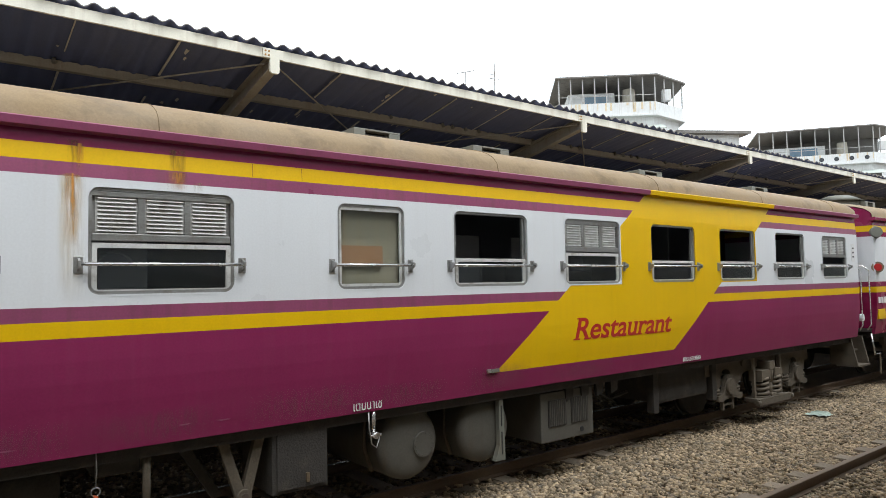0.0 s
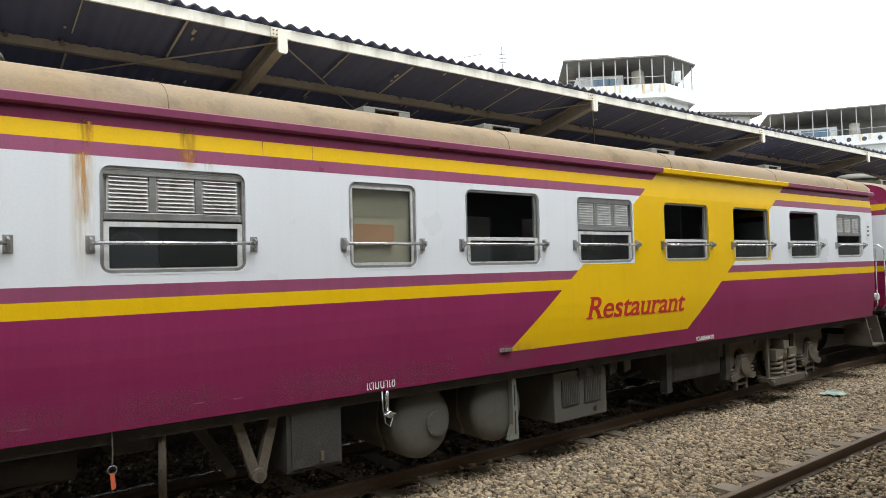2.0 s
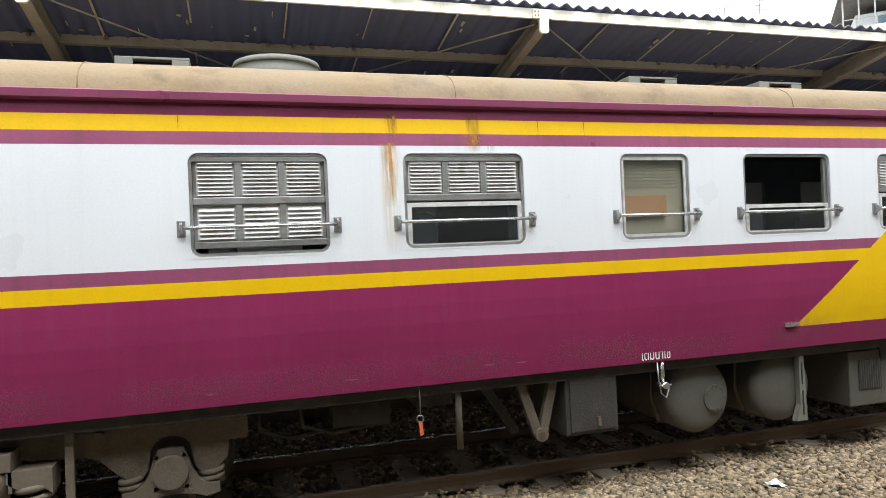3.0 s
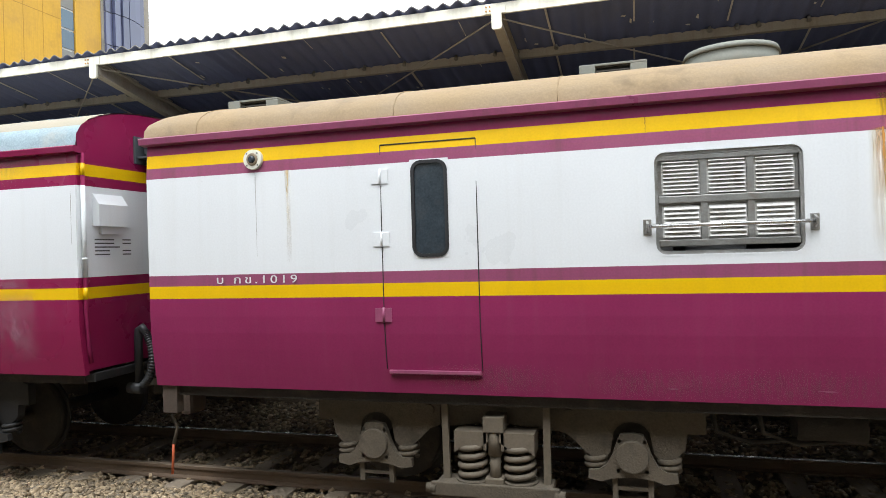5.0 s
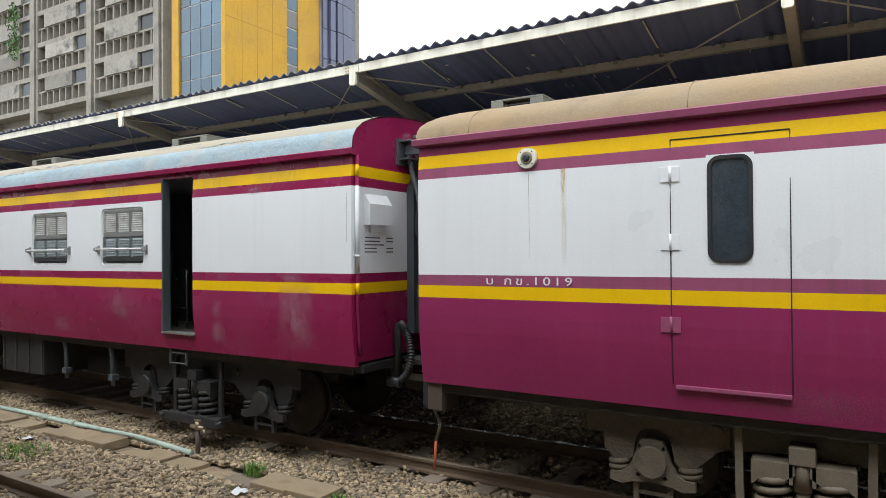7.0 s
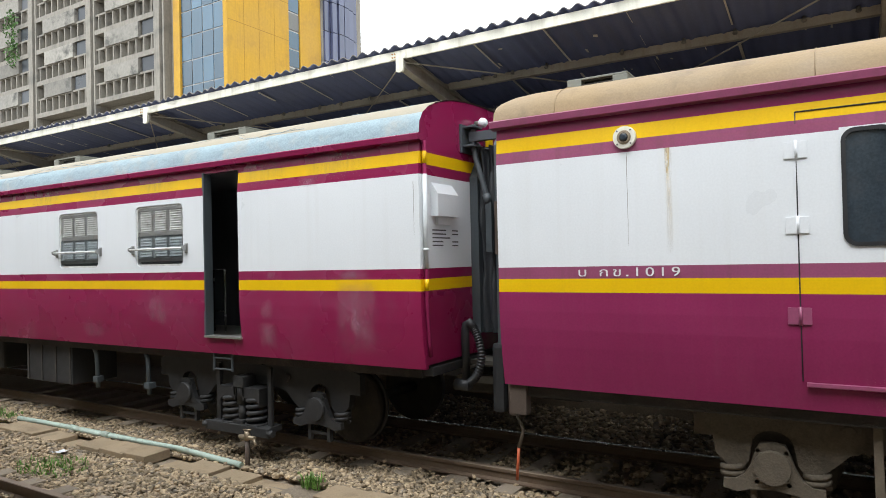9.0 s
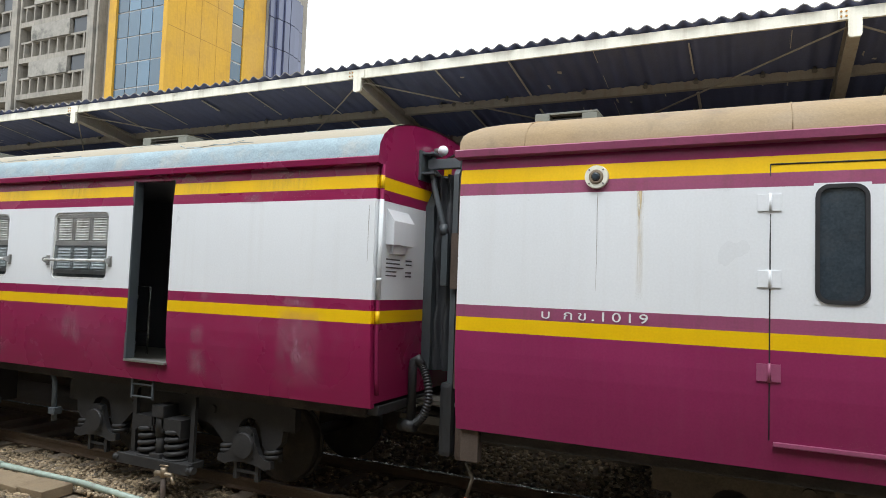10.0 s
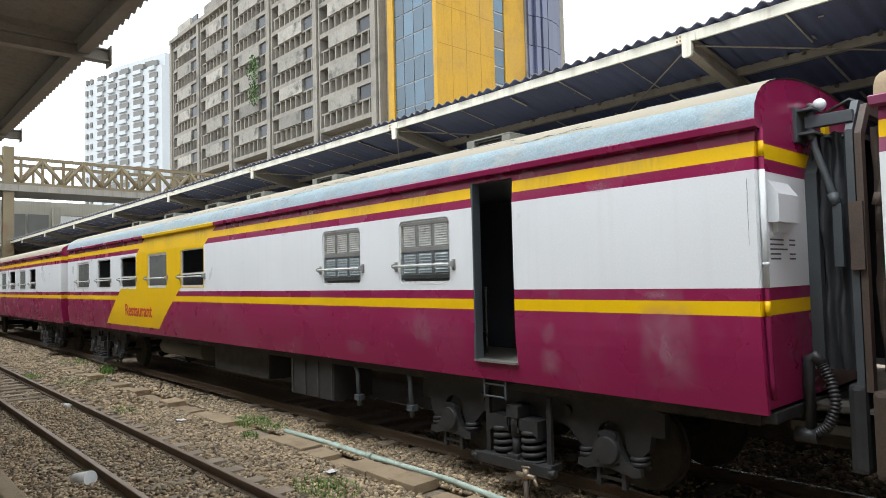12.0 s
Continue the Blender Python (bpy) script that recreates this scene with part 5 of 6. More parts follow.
part("bellows_frame", gangway_frame(C9 + 0.004, C9 + 0.10, 3.36, 1.42, 0.0), M["slate"], c2, "slate grey bellows frame on the end wall")
part("bellows_frame", gangway_frame(-5.57, -5.515, 3.66, 1.28, 0.13), M["slate"], c2, "slate grey gangway face frame")
part("bellows_frame", gangway_frame(-5.505, -5.455, 3.62, 1.28, 0.13), M["brownrust"], c1, "dusty brown gangway face frame")
part("rubbing_plate", box(-5.56, -5.46, GY0 - 0.17, GY0 - 0.135, 2.25, 2.80, bev=0.004), M["brownrust"], c2, "rust-brown plate")
st = part("stay", tube([(C9 + 0.10, GY0 - 0.06, 3.44), (C9 + 0.12, GY0 - 0.07, 3.30), (C9 + 0.25, GY0 - 0.07, 2.86), (C9 + 0.26, GY0 - 0.07, 2.80)], 0.030, 8), M["slate"], c2, "slate grey stay rod")
part("stay_sleeve", tube([(C9 + 0.24, GY0 - 0.07, 2.89), (C9 + 0.265, GY0 - 0.07, 2.79)], 0.042, 10), M["slate"], st)
part("stay_bar", box(C9 + 0.24, C9 + 0.31, GY0 - 0.10, GY0 - 0.05, 2.28, 2.80, bev=0.005), M["slate"], st)
st = part("stay", tube([(X0 - 0.10, GY0 - 0.06, 3.40), (X0 - 0.14, GY0 - 0.07, 3.25), (X0 - 0.26, GY0 - 0.07, 2.80), (X0 - 0.27, GY0 - 0.07, 2.55)], 0.028, 8), M["brownrust"], c1, "dusty brown stay rod")
part("stay_sleeve", tube([(X0 - 0.25, GY0 - 0.07, 2.86), (X0 - 0.275, GY0 - 0.07, 2.76)], 0.04, 10), M["brownrust"], st)
bm = box(C9, C9 + 0.03, GY0 - 0.20, GY0 + 0.06, 3.34, 3.64, bev=0.005)
B(bm, C9 + 0.02, C9 + 0.16, GY0 - 0.17, GY0 + 0.03, 3.60, 3.62, 0.003)
B(bm, C9 + 0.02, C9 + 0.16, GY0 - 0.17, GY0 + 0.03, 3.40, 3.42, 0.003)
C(bm, (C9 + 0.10, GY0 - 0.07, 3.36), (C9 + 0.10, GY0 - 0.07, 3.64), 0.03, seg=10)
B(bm, C9 + 0.06, -5.52, GY0 - 0.10, GY0 - 0.03, 3.46, 3.56, 0.005)
part("stay_bracket", bm, M["slate"], c2, "slate grey bracket on the end wall")
bm = bmesh.new()
bmesh.ops.create_uvsphere(bm, u_segments=16, v_segments=10, radius=0.055, matrix=Matrix.Translation((C9 + 0.10, 6.36, 3.70)))
gl = part("globe_lamp", bm, M["litter"], c2, "small white globe lamp", smooth=True)
part("stem", cyl((C9 + 0.0, 6.36, 3.70), (C9 + 0.08, 6.36, 3.70), 0.03), M["grey"], gl)
part("cable_clip", box(C9 + 0.05, C9 + 0.09, 6.50, 6.62, 3.42, 3.64, bev=0.01), M["yellow"], c2, "yellow coupling handle")
part("jumper_cable", tube([(C9 + 0.02, 6.35, 3.5), (C9 + 0.12, 6.3, 3.40), (C9 + 0.28, 6.32, 3.38), (C9 + 0.40, 6.4, 3.48), (C9 + 0.40, 6.5, 3.66), (C9 + 0.28, 6.55, 3.74), (C9 + 0.05, 6.6, 3.66)], 0.016, 8), M["hose"], c2)
# end fittings of the repainted coach
bm = prism([(C9, 2.64), (C9 + 0.09, 2.64), (C9 + 0.09, 2.86), (C9 + 0.015, 2.97), (C9, 2.97)], "y", 5.40, 5.80)
vb = part("vent_cowl", bm, M["white"], c2, "white sheet-metal vent cowl")
part("cowl_mouth", box(C9, C9 + 0.04, 5.48, 5.72, 2.56, 2.64), M["white"], vb)
part("downpipe", tube([(C9 + 0.03, 5.262, 3.36), (C9 + 0.03, 5.262, 1.8), (C9 + 0.03, 5.29, 1.42), (C9 + 0.03, 5.31, 1.28)], 0.021, 10), M["pipe_maroon"], c2, "maroon rain downpipe at the corner")
part("downpipe_band", cyl((C9 + 0.03, 5.262, 2.13), (C9 + 0.03, 5.262, 3.04), 0.0225, seg=10), M["pipe_white"], c2)
for a, b in ((1.915, 2.03), (3.14, 3.26)):
    part("downpipe_band", cyl((C9 + 0.03, 5.262, a), (C9 + 0.03, 5.262, b), 0.0228, seg=10), M["yellow"], c2)
part("pipe_clip", cyl((C9 + 0.03, 5.262, 2.30), (C9 + 0.03, 5.262, 2.325), 0.027, seg=10), M["pipe_white"], c2)
for k in range(5):
    z = 2.50 - k * 0.038
    part("printed_bar", box(C9 + 0.0055, C9 + 0.0075, 5.42, 5.42 + (0.26, 0.26, 0.34, 0.2, 0.2)[k], z, z + 0.013), M["ink"], c2)
    if k != 2:
        part("printed_bar", box(C9 + 0.0055, C9 + 0.0075, 5.80, 5.92, z, z + 0.013), M["ink"], c2)
part("end_sill", box(C9 - 0.1, C9 + 0.02, YS + 0.16, YF - 0.2, 1.08, 1.17, bev=0.01), M["blackbogie"], c2)


def ribbed(pts, r):
    out = []
    pts = [Vector(p) for p in pts]
    for a, b, c, d in zip([pts[0]] + pts[:-2], pts[:-1], pts[1:], pts[2:] + [pts[-1]]):
        for k in range(24):
            t = k / 24
            out.append(0.5 * ((2 * b) + (c - a) * t + (2 * a - 5 * b + 4 * c - d) * t * t + (3 * b - a - 3 * c + d) * t ** 3))
    out.append(pts[-1])
    return tube(out, lambda i: r * (1.25 if i % 4 < 2 else 0.92), 10)


hs = part("brake_hose", ribbed([(C9 + 0.16, 5.93, 1.50), (C9 + 0.22, 5.92, 1.38), (C9 + 0.26, 5.90, 1.2), (C9 + 0.21, 5.90, 1.03), (C9 + 0.12, 5.91, 0.94)], 0.036), M["hose"], c2, "ribbed black air hose")
part("hose_elbow", tube([(C9 + 0.06, 5.93, 0.95), (C9 + 0.06, 5.93, 1.46), (C9 + 0.07, 5.93, 1.53), (C9 + 0.11, 5.93, 1.56), (C9 + 0.16, 5.93, 1.50)], 0.045, 10), M["hose"], hs)
part("glad_hand", cyl((C9 - 0.05, 5.91, 0.91), (C9 + 0.12, 5.91, 0.91), 0.06, seg=14), M["hose"], hs)
part("brake_hose", ribbed([(X0 - 0.10, 6.08, 1.4), (X0 - 0.18, 6.05, 1.25), (X0 - 0.21, 6.03, 1.08), (X0 - 0.16, 6.03, 0.95), (X0 - 0.06, 6.06, 0.88)], 0.036), M["brownrust"], c1, "ribbed dusty air hose")
part("buffer_bag", box(C9 + 0.30, C9 + 0.44, 6.04, 6.34, 0.62, 1.34, bev=0.05), M["hose"], c2, "black rubber gangway buffer")
part("buffer_bag", box(X0 - 0.36, X0 - 0.22, 6.04, 6.34, 0.60, 1.30, bev=0.05), M["brownrust"], c1, "brown dusty gangway buffer")
cp = part("coupler", box(C9 - 0.2, X0 + 0.3, YC - 0.12, YC + 0.12, 0.72, 0.98, bev=0.03), M["under"], c2, "heavy steel coupler")
part("foot_plate", box(C9 - 0.3, X0 + 0.1, 6.1, 7.0, 1.10, 1.14), M["tank"], c2)
part("cross_beam", box(C9 - 0.2, C9 + 0.36, 6.2, 6.3, 0.88, 0.96), M["tank"], c2)
hk = part("coupling_rope", tube([(-4.98, YS + 0.2, 1.1), (-5.02, YS + 0.2, 0.95), (-4.95, YS + 0.18, 0.82), (-5.06, YS + 0.2, 0.78), (-5.0, YS + 0.2, 0.66), (-5.05, YS + 0.2, 0.5)], 0.016, 6), M["dusty"], c1, "knotted old rope")
part("red_handle", tube([(-5.05, YS + 0.2, 0.5), (-5.08, YS + 0.21, 0.20)], 0.014, 6), M["orange"], hk, "faded red bar")
part("end_bracket", box(-5.08, -4.92, YS + 0.1, YS + 0.2, 0.82, 1.1, bev=0.01), M["brownrust"], c1)
part("duct_run", tube([(-4.9, YS + 0.25, 1.03), (-3.6, YS + 0.25, 1.0), (-3.3, YS + 0.3, 1.05)], 0.03, 8), M["under"], c1)

# open doorway of the repainted coach
od = part("doorway", box(-9.045, -9.012, YS + 0.004, YS + 0.12, 1.36, 3.31, bev=0.006), M["slate"], c2, "open sliding-door recess with grey jamb")
part("threshold", box(-9.04, -8.42, YS - 0.004, YS + 0.12, 1.35, 1.374, bev=0.003), M["alu"], od)
part("inner_wall", box(-10.9, -8.3, YS + 1.55, YS + 1.6, 1.28, 3.3), M["inside_dark"], od)
# the floor is coloured pale to look lit from the doorway
part("vestibule_floor", box(-10.9, -8.3, YS + 0.10, YS + 1.55, 1.281, 1.30), M["platform"], od, "vestibule floor in a pale colour that stands for light on it")
part("gate_rail", tube([(-9.94, YS + 0.9, 1.30), (-9.94, YS + 0.9, 2.14), (-9.72, YS + 0.9, 2.14), (-9.72, YS + 0.9, 1.30)], 0.014, 8), M["steel"], od)
part("gate_rail", tube([(-9.94, YS + 0.9, 1.58), (-9.72, YS + 0.9, 1.58)], 0.012, 8), M["steel"], od)
letters("Restaurant", 0.40, M["red"], Matrix.Translation((-21.25, YS - 0.001, 1.55)) @ UP, c2, bend=1.55, offset=0.008, width=1.9, label="dark red lettering that reads Restaurant")
S_CHALK = stain_mat("chalky_faded_paint", (0.42, 0.18, 0.25), 0.6, False, (7.0, 7.0, 4.0), 0.6)
for x0, x1, z0, z1 in ((-8.10, -7.90, 1.58, 1.82), (-8.16, -7.86, 1.24, 1.56), (-7.02, -6.42, 1.25, 2.02), (-6.95, -6.55, 2.03, 2.13), (-10.1, -9.9, 1.5, 1.85), (-9.95, -9.75, 1.45, 1.85), (-8.0, -7.8, 2.03, 2.13), (-7.6, -7.2, 3.02, 3.12), (-11.6, -11.1, 1.25, 1.5)):
    wash(c2, x0, x1, z0, z1, S_CHALK, 0.0025, "chalky faded patch of paint")
rust_run(c2, C9 - 0.06, 2.98, 2.45, 0.007, M["crack"], 0.003)
for k in range(10):
    x = -20 + 1.4 * k + rs.uniform(-0.3, 0.3)
    wash(c2, x, x + rs.uniform(0.4, 0.9), 3.05, 3.34, S_GRIME, 0.0032, "faint rain marks below the gutter")
M["crack_blue"] = mat("roof_crack_dirt", (0.16, 0.18, 0.19), 0.9)
for k in range(26):
    x = rs.uniform(-20, -7.1)
    a = rs.randint(1, 4)
    pr = roof_profile(18, 0.001, 0.52)
    pts = []
    for i in range(6):
        y, z = pr[a]
        y2, z2 = pr[a + 1]
        t = rs.uniform(0, 1)
        pts.append((x + i * 0.18, y + (y2 - y) * t, z + (z2 - z) * t))
    part("sealant_ridge", tube(pts, 0.004 if k % 3 else 0.002, 5), M["blue_roof"] if k % 3 else M["crack_blue"], c2)

# under the repainted coach
bx = part("equipment_cabinet", box(-13.45, -12.2, YS + 0.2, YS + 0.9, 0.50, 1.12, bev=0.015), M["blackbogie"], c2, "black ribbed battery box")
for k in range(4):
    part("rib", box(-13.40 + k * 0.38, -13.36 + k * 0.38, YS + 0.185, YS + 0.205, 0.52, 1.1), M["under"], bx)
for x in (-11.58, -10.42):
    bm = tube([(x - 0.08, YS + 0.2, 1.12), (x, YS + 0.2, 0.98), (x + 0.03, YS + 0.2, 0.52)], 0.03, 8)
    part("hanger_leg", bm, M["slate"], c2)
    part("leg_foot", box(x - 0.02, x + 0.09, YS + 0.15, YS + 0.25, 0.60, 0.68, bev=0.005), M["slate"], c2)
for z in (1.10, 0.97):
    part("ladder_rung", tube([(-8.99, YS + 0.1, z), (-8.68, YS + 0.1, z)], 0.011, 6), M["slate"], c2)
for x in (-8.99, -8.68):
    part("ladder_side", box(x - 0.012, x + 0.012, YS + 0.09, YS + 0.11, 0.95, 1.2), M["slate"], c2)
for k, w in enumerate((0.05, 0.05, 0.03, 0.04, 0.04, 0.04, 0.04)):
    part("stencil_bar", box(-7.95 + k * 0.06, -7.95 + k * 0.06 + w * 0.7, YS + 0.355, YS + 0.36, 1.0, 1.04), M["grey"], c2)
part("fuel_tank", box(-16.9, -14.6, YS + 0.4, YS + 1.4, 0.55, 1.1, bev=0.05), M["blackbogie"], c2, "black under-floor tank")
part("air_tank", cyl((-20, YS + 0.6, 0.85), (-17.6, YS + 0.6, 0.85), 0.2, seg=18), M["tank"], c2)

# ---------------------------------------------------------------- dining furniture seen through the windows
table = thing("dining_table", "dark dining table inside the restaurant coach", "table", (0, 0, 0), "dining tables")
part("top", box(-0.45, 0.45, -0.3, 0.3, 0.73, 0.77, bev=0.01), M["inside"], table)
part("leg", cyl((0, 0, 0), (0, 0, 0.73), 0.04), M["alu"], table)
seat = thing("dining_chair", "dark high-backed dining chair in the coach", "chair", (0, 0, 0), "dining chairs")
part("seat", box(-0.22, 0.22, -0.3, 0.3, 0.3, 0.46, bev=0.03), M["bellows"], seat)
part("backrest", box(0.16, 0.26, -0.3, 0.3, 0.46, 1.15, bev=0.03), M["bellows"], seat)
part("base", box(-0.15, 0.15, -0.2, 0.2, 0, 0.3), M["under"], seat)
places = [4.9, 6.5, 8.2, 9.9, 11.6]
for k, x in enumerate(places):
    for y in (YS + 0.5, YF - 0.5):
        if k == 0 and y < YC:
            table.location = (x, y, 1.28)
            seat.location = (x + 0.75, y, 1.28)
            continue
        copy_thing(table, pose(x, y, 1.28))
        copy_thing(seat, pose(x + 0.75, y, 1.28))
        if k > 2:
            copy_thing(seat, pose(x - 0.75, y, 1.28, 0, 0, 180))
ct = tagged(link("carton", box(4.42, 4.62, YS + 0.3, YS + 0.6, 2.05, 2.47, bev=0.01), M["cardboard"]), "brown cardboard carton on the dining table", "box")
fanb = tagged(link("wash_basin", tube([(1.35 + 0.13 * math.cos(t), YS + 0.5, 2.42 + 0.12 * math.sin(t)) for t in (math.pi * i / 12 for i in range(13))] + [(1.22, YS + 0.5, 2.0)], 0.012, 6), M["alu"]), "bent metal tap pipe over a galley sink", "tap")
tagged(link("galley_counter", box(0.9, 2.3, YS + 0.25, YS + 0.85, 1.28, 2.18, bev=0.01), M["alu"]), "steel galley counter behind the shuttered window", "counter")

# ---------------------------------------------------------------- lineside things
def standpipe(x, y):
    tp = thing("standpipe", "rusty brass water tap on a short post", "water tap", (x, y, 0))
    part("post", cyl((0, 0, GROUND - 0.05), (0, 0, 0.22), 0.028, seg=10), M["brownrust"], tp)
    bm = cyl((-0.12, 0, 0.25), (0.12, 0, 0.25), 0.025, seg=10)
    C(bm, (0, 0, 0.22), (0, 0, 0.32), 0.035, seg=10)
    C(bm, (0.10, 0, 0.25), (0.16, -0.02, 0.18), 0.018, seg=8)
    part("valve", bm, M["brass"], tp)
    part("handle", tube([(-0.06, 0, 0.33), (0.06, 0, 0.34)], 0.010, 6), M["brass"], tp)


standpipe(-8.33, 5.19)
pp = thing("water_pipe", "pale green plastic water pipe lying beside the slabs", "pipe", (0, 0, 0))
part("tube", tube([(-13.3, 5.20, -0.055), (-12.2, 5.22, -0.05), (-11.2, 5.24, -0.058), (-9.6, 5.24, -0.055), (-8.42, 5.18, -0.075)], 0.036, 10), M["pipe"], pp)
for x in (-11.9, -11.1):
    part("sleeve", cyl((x - 0.06, 5.23, -0.054), (x + 0.06, 5.232, -0.056), 0.044, seg=10), M["pipe"], pp)


def litter(name, label, bm, m):
    t = link(name, bm, m)
    return tagged(t, label, "litter")


bm = bmesh.new()
C(bm, (-12.98, 2.18, -0.10), (-12.72, 2.28, -0.04), 0.085, 0.09, 18)
litter("plastic_bottle", "dirty white plastic container lying beside the rail", bm, M["litter"])
bm = bmesh.new()
B(bm, -18.9, -18.6, 3.32, 3.44, -0.14, -0.05, 0.02)
litter("plastic_cup", "small white foam cup beside the rail", bm, M["litter"])
bm = bmesh.new()
bmesh.ops.create_grid(bm, x_segments=6, y_segments=4, size=0.16, matrix=Matrix.Translation((12.1, 5.1, -0.06)))
for v in bm.verts:
    v.co.z += rs.uniform(-0.02, 0.03)
litter("plastic_bag", "crumpled pale plastic scrap on the ballast", bm, M["pipe"])
for x, y in ((-6.9, 4.55), (-15.5, 4.4), (-10.9, 4.5), (4.4, 5.0)):
    bm = bmesh.new()
    bmesh.ops.create_grid(bm, x_segments=4, y_segments=3, size=0.07, matrix=Matrix.Translation((x, y, -0.07)))
    for v in bm.verts:
        v.co.z += rs.uniform(-0.015, 0.02)
    litter("paper_scrap", "small pale paper scrap on the ballast", bm, M["litter"])


def tuft(x, y, n, spread, h, name="grass_tuft"):
    bm = bmesh.new()
    for _ in range(n):
        a, r = rs.uniform(0, 6.28), spread * rs.random() ** 0.7
        px, py = x + r * math.cos(a), y + 0.6 * r * math.sin(a)
        ln, lean, d = h * rs.uniform(0.5, 1.2), rs.uniform(0.1, 0.8), rs.uniform(0, 6.28)
        w = rs.uniform(0.004, 0.008)
        base = Vector((px, py, GROUND + 0.02))
        dx = Vector((math.cos(d), math.sin(d), 0))
        sd = Vector((-dx.y, dx.x, 0)) * w
        p1, p2 = base + Vector((0, 0, ln * 0.6)) + dx * ln * lean * 0.35, base + Vector((0, 0, ln * 0.9)) + dx * ln * lean
        v = [bm.verts.new(p) for p in (base - sd, base + sd, p1 + sd * 0.8, p1 - sd * 0.8, p2)]
        bm.faces.new(v[:4])
        bm.faces.new((v[3], v[2], v[4]))
    return tagged(link(name, bm, M["grass"]), "tuft of green weeds growing in the ballast", "grass", "weeds", "stuff")


for x, y, n, s_, h in ((-10.5, 4.2, 520, 0.55, 0.085), (-14.6, 5.25, 420, 0.5, 0.12), (-13.9, 5.3, 240, 0.35, 0.10), (-13.6, 4.75, 120, 0.2, 0.12), (-23.5, 5.4, 200, 0.3, 0.3), (-24.5, 3.7, 300, 0.6, 0.12),
                       (-27.3, 5.5, 250, 0.8, 0.14), (-22.5, 4.5, 300, 0.9, 0.10), (-17.5, 4.1, 150, 0.5, 0.08), (-7.3, 5.15, 120, 0.16, 0.16), (-4.9, 5.15, 200, 0.3, 0.12), (-12.95, 2.35, 90, 0.12, 0.14), (-5.9, 4.95, 60, 0.12, 0.1)):
    tuft(x, y, n, s_, h)

# ---------------------------------------------------------------- far buildings, towards the train's end
BY = 33.0
ob = thing("apartment_block", "derelict grey concrete block with ochre and glass stair tower", "building", (0, 0, 0))
XB = [-94.5 + 9.25 * k for k in range(6)]
ZB = [16.0 + 2.95 * k for k in range(8)]
part("wall", box(XB[0], XB[5], BY + 1.3, BY + 14, 0, 35.2), M["concrete"], ob, "shadowed rear wall of the loggias")
part("end_wall", box(XB[0] - 0.3, XB[0] + 0.2, BY - 0.2, BY + 14, 0, 35.6), M["concrete"], ob)
part("roof", box(XB[0] - 0.3, XB[5] + 0.3, BY - 0.3, BY + 14, 35.0, 35.5), M["concrete"], ob)
for x in XB:
    part("column", box(x - 0.35, x + 0.35, BY - 0.25, BY + 1.3, 0, 35.4), M["concrete"], ob)
    part("rib", box(x + 0.55, x + 0.75, BY - 0.12, BY + 1.3, 0, 35.2), M["concrete"], ob)
fin = None
for z in ZB[:7]:
    for i in range(5):
        a, b = XB[i] + 0.75, XB[i + 1] - 0.35
        part("ledge", box(a, b, BY - 0.10, BY + 1.3, z, z + 0.42), M["concrete"], ob)
        part("spandrel", box(a, b, BY + 0.45, BY + 0.55, z + 0.42, z + 1.62), M["concrete"], ob)
        part("lintel", box(a, b, BY + 0.0, BY + 0.3, z + 1.62, z + 1.78), M["concrete"], ob)
        p0 = a + (b - a) * rs.uniform(0.14, 0.2)
        p1 = a + (b - a) * rs.uniform(0.70, 0.78)
        part("infill_panel", box(p0, p1, BY - 0.14, BY + 0.2, z + 1.70, z + 2.95), M["concrete_panel"], ob, "stained peeling infill panel")
        # a solid dark box takes the place of the shaded opening
        part("window", box(p1 + 0.3, b - 0.4, BY + 0.05, BY + 0.25, z + 1.78, z + 2.95), M["darkwin"], ob, "dark box for the shade inside an empty window")
        for k in range(8):
            x = a + (b - a) * (k + 0.5) / 8
            if fin is None:
                fin = part("fin", box(-0.07, 0.07, BY - 0.05, BY + 0.45, 0, 1.2), M["concrete"], ob)
                fin.location = (x, 0, z + 0.42)
            else:
                f2 = new("fin", fin.data)
                f2.parent = ob
                f2.location = (x, 0, z + 0.42)
# stair tower: blue glass front, ochre flank
XT0, XT1 = -46.4, -40.4
part("stair_wall", box(-48.0, XT0, BY + 0.6, BY + 8, 0, 46), M["concrete"], ob)
part("corner_strip", box(XT0, XT0 + 0.75, BY - 0.1, BY + 3, 0, 46), M["ochre"], ob, "narrow ochre pilaster")
part("flank", box(XT1 - 0.4, XT1, BY - 0.1, BY + 6.2, 0, 46), M["ochre"], ob, "ochre painted concrete flank")
part("flank", box(XT1 - 0.4, XT1, BY + 7.5, BY + 10.0, 0, 46), M["ochre"], ob)
for z in (20, 23, 26, 29, 32):
    part("joint", box(XT1 - 0.2, XT1 + 0.006, BY, BY + 6.2, z, z + 0.05), M["ochre_joint"], ob)
for y in (1.5, 3.0, 4.6):
    part("joint", box(XT1 - 0.2, XT1 + 0.007, BY + y, BY + y + 0.04, 12, 45), M["ochre_joint"], ob)
pw = (XT1 - 0.4 - XT0 - 0.75) / 4
for c in range(4):
    for r in range(16):
        x, z = XT0 + 0.75 + pw * c, 12.0 + 1.9 * r
        part("pane", box(x + 0.05, x + pw - 0.05, BY + 0.05, BY + 0.15, z + 0.05, z + 1.85), M["blue_glass"], ob)
part("mullion_grid", box(XT0 + 0.75, XT1 - 0.4, BY + 0.10, BY + 0.25, 0, 46), M["alu"], ob)
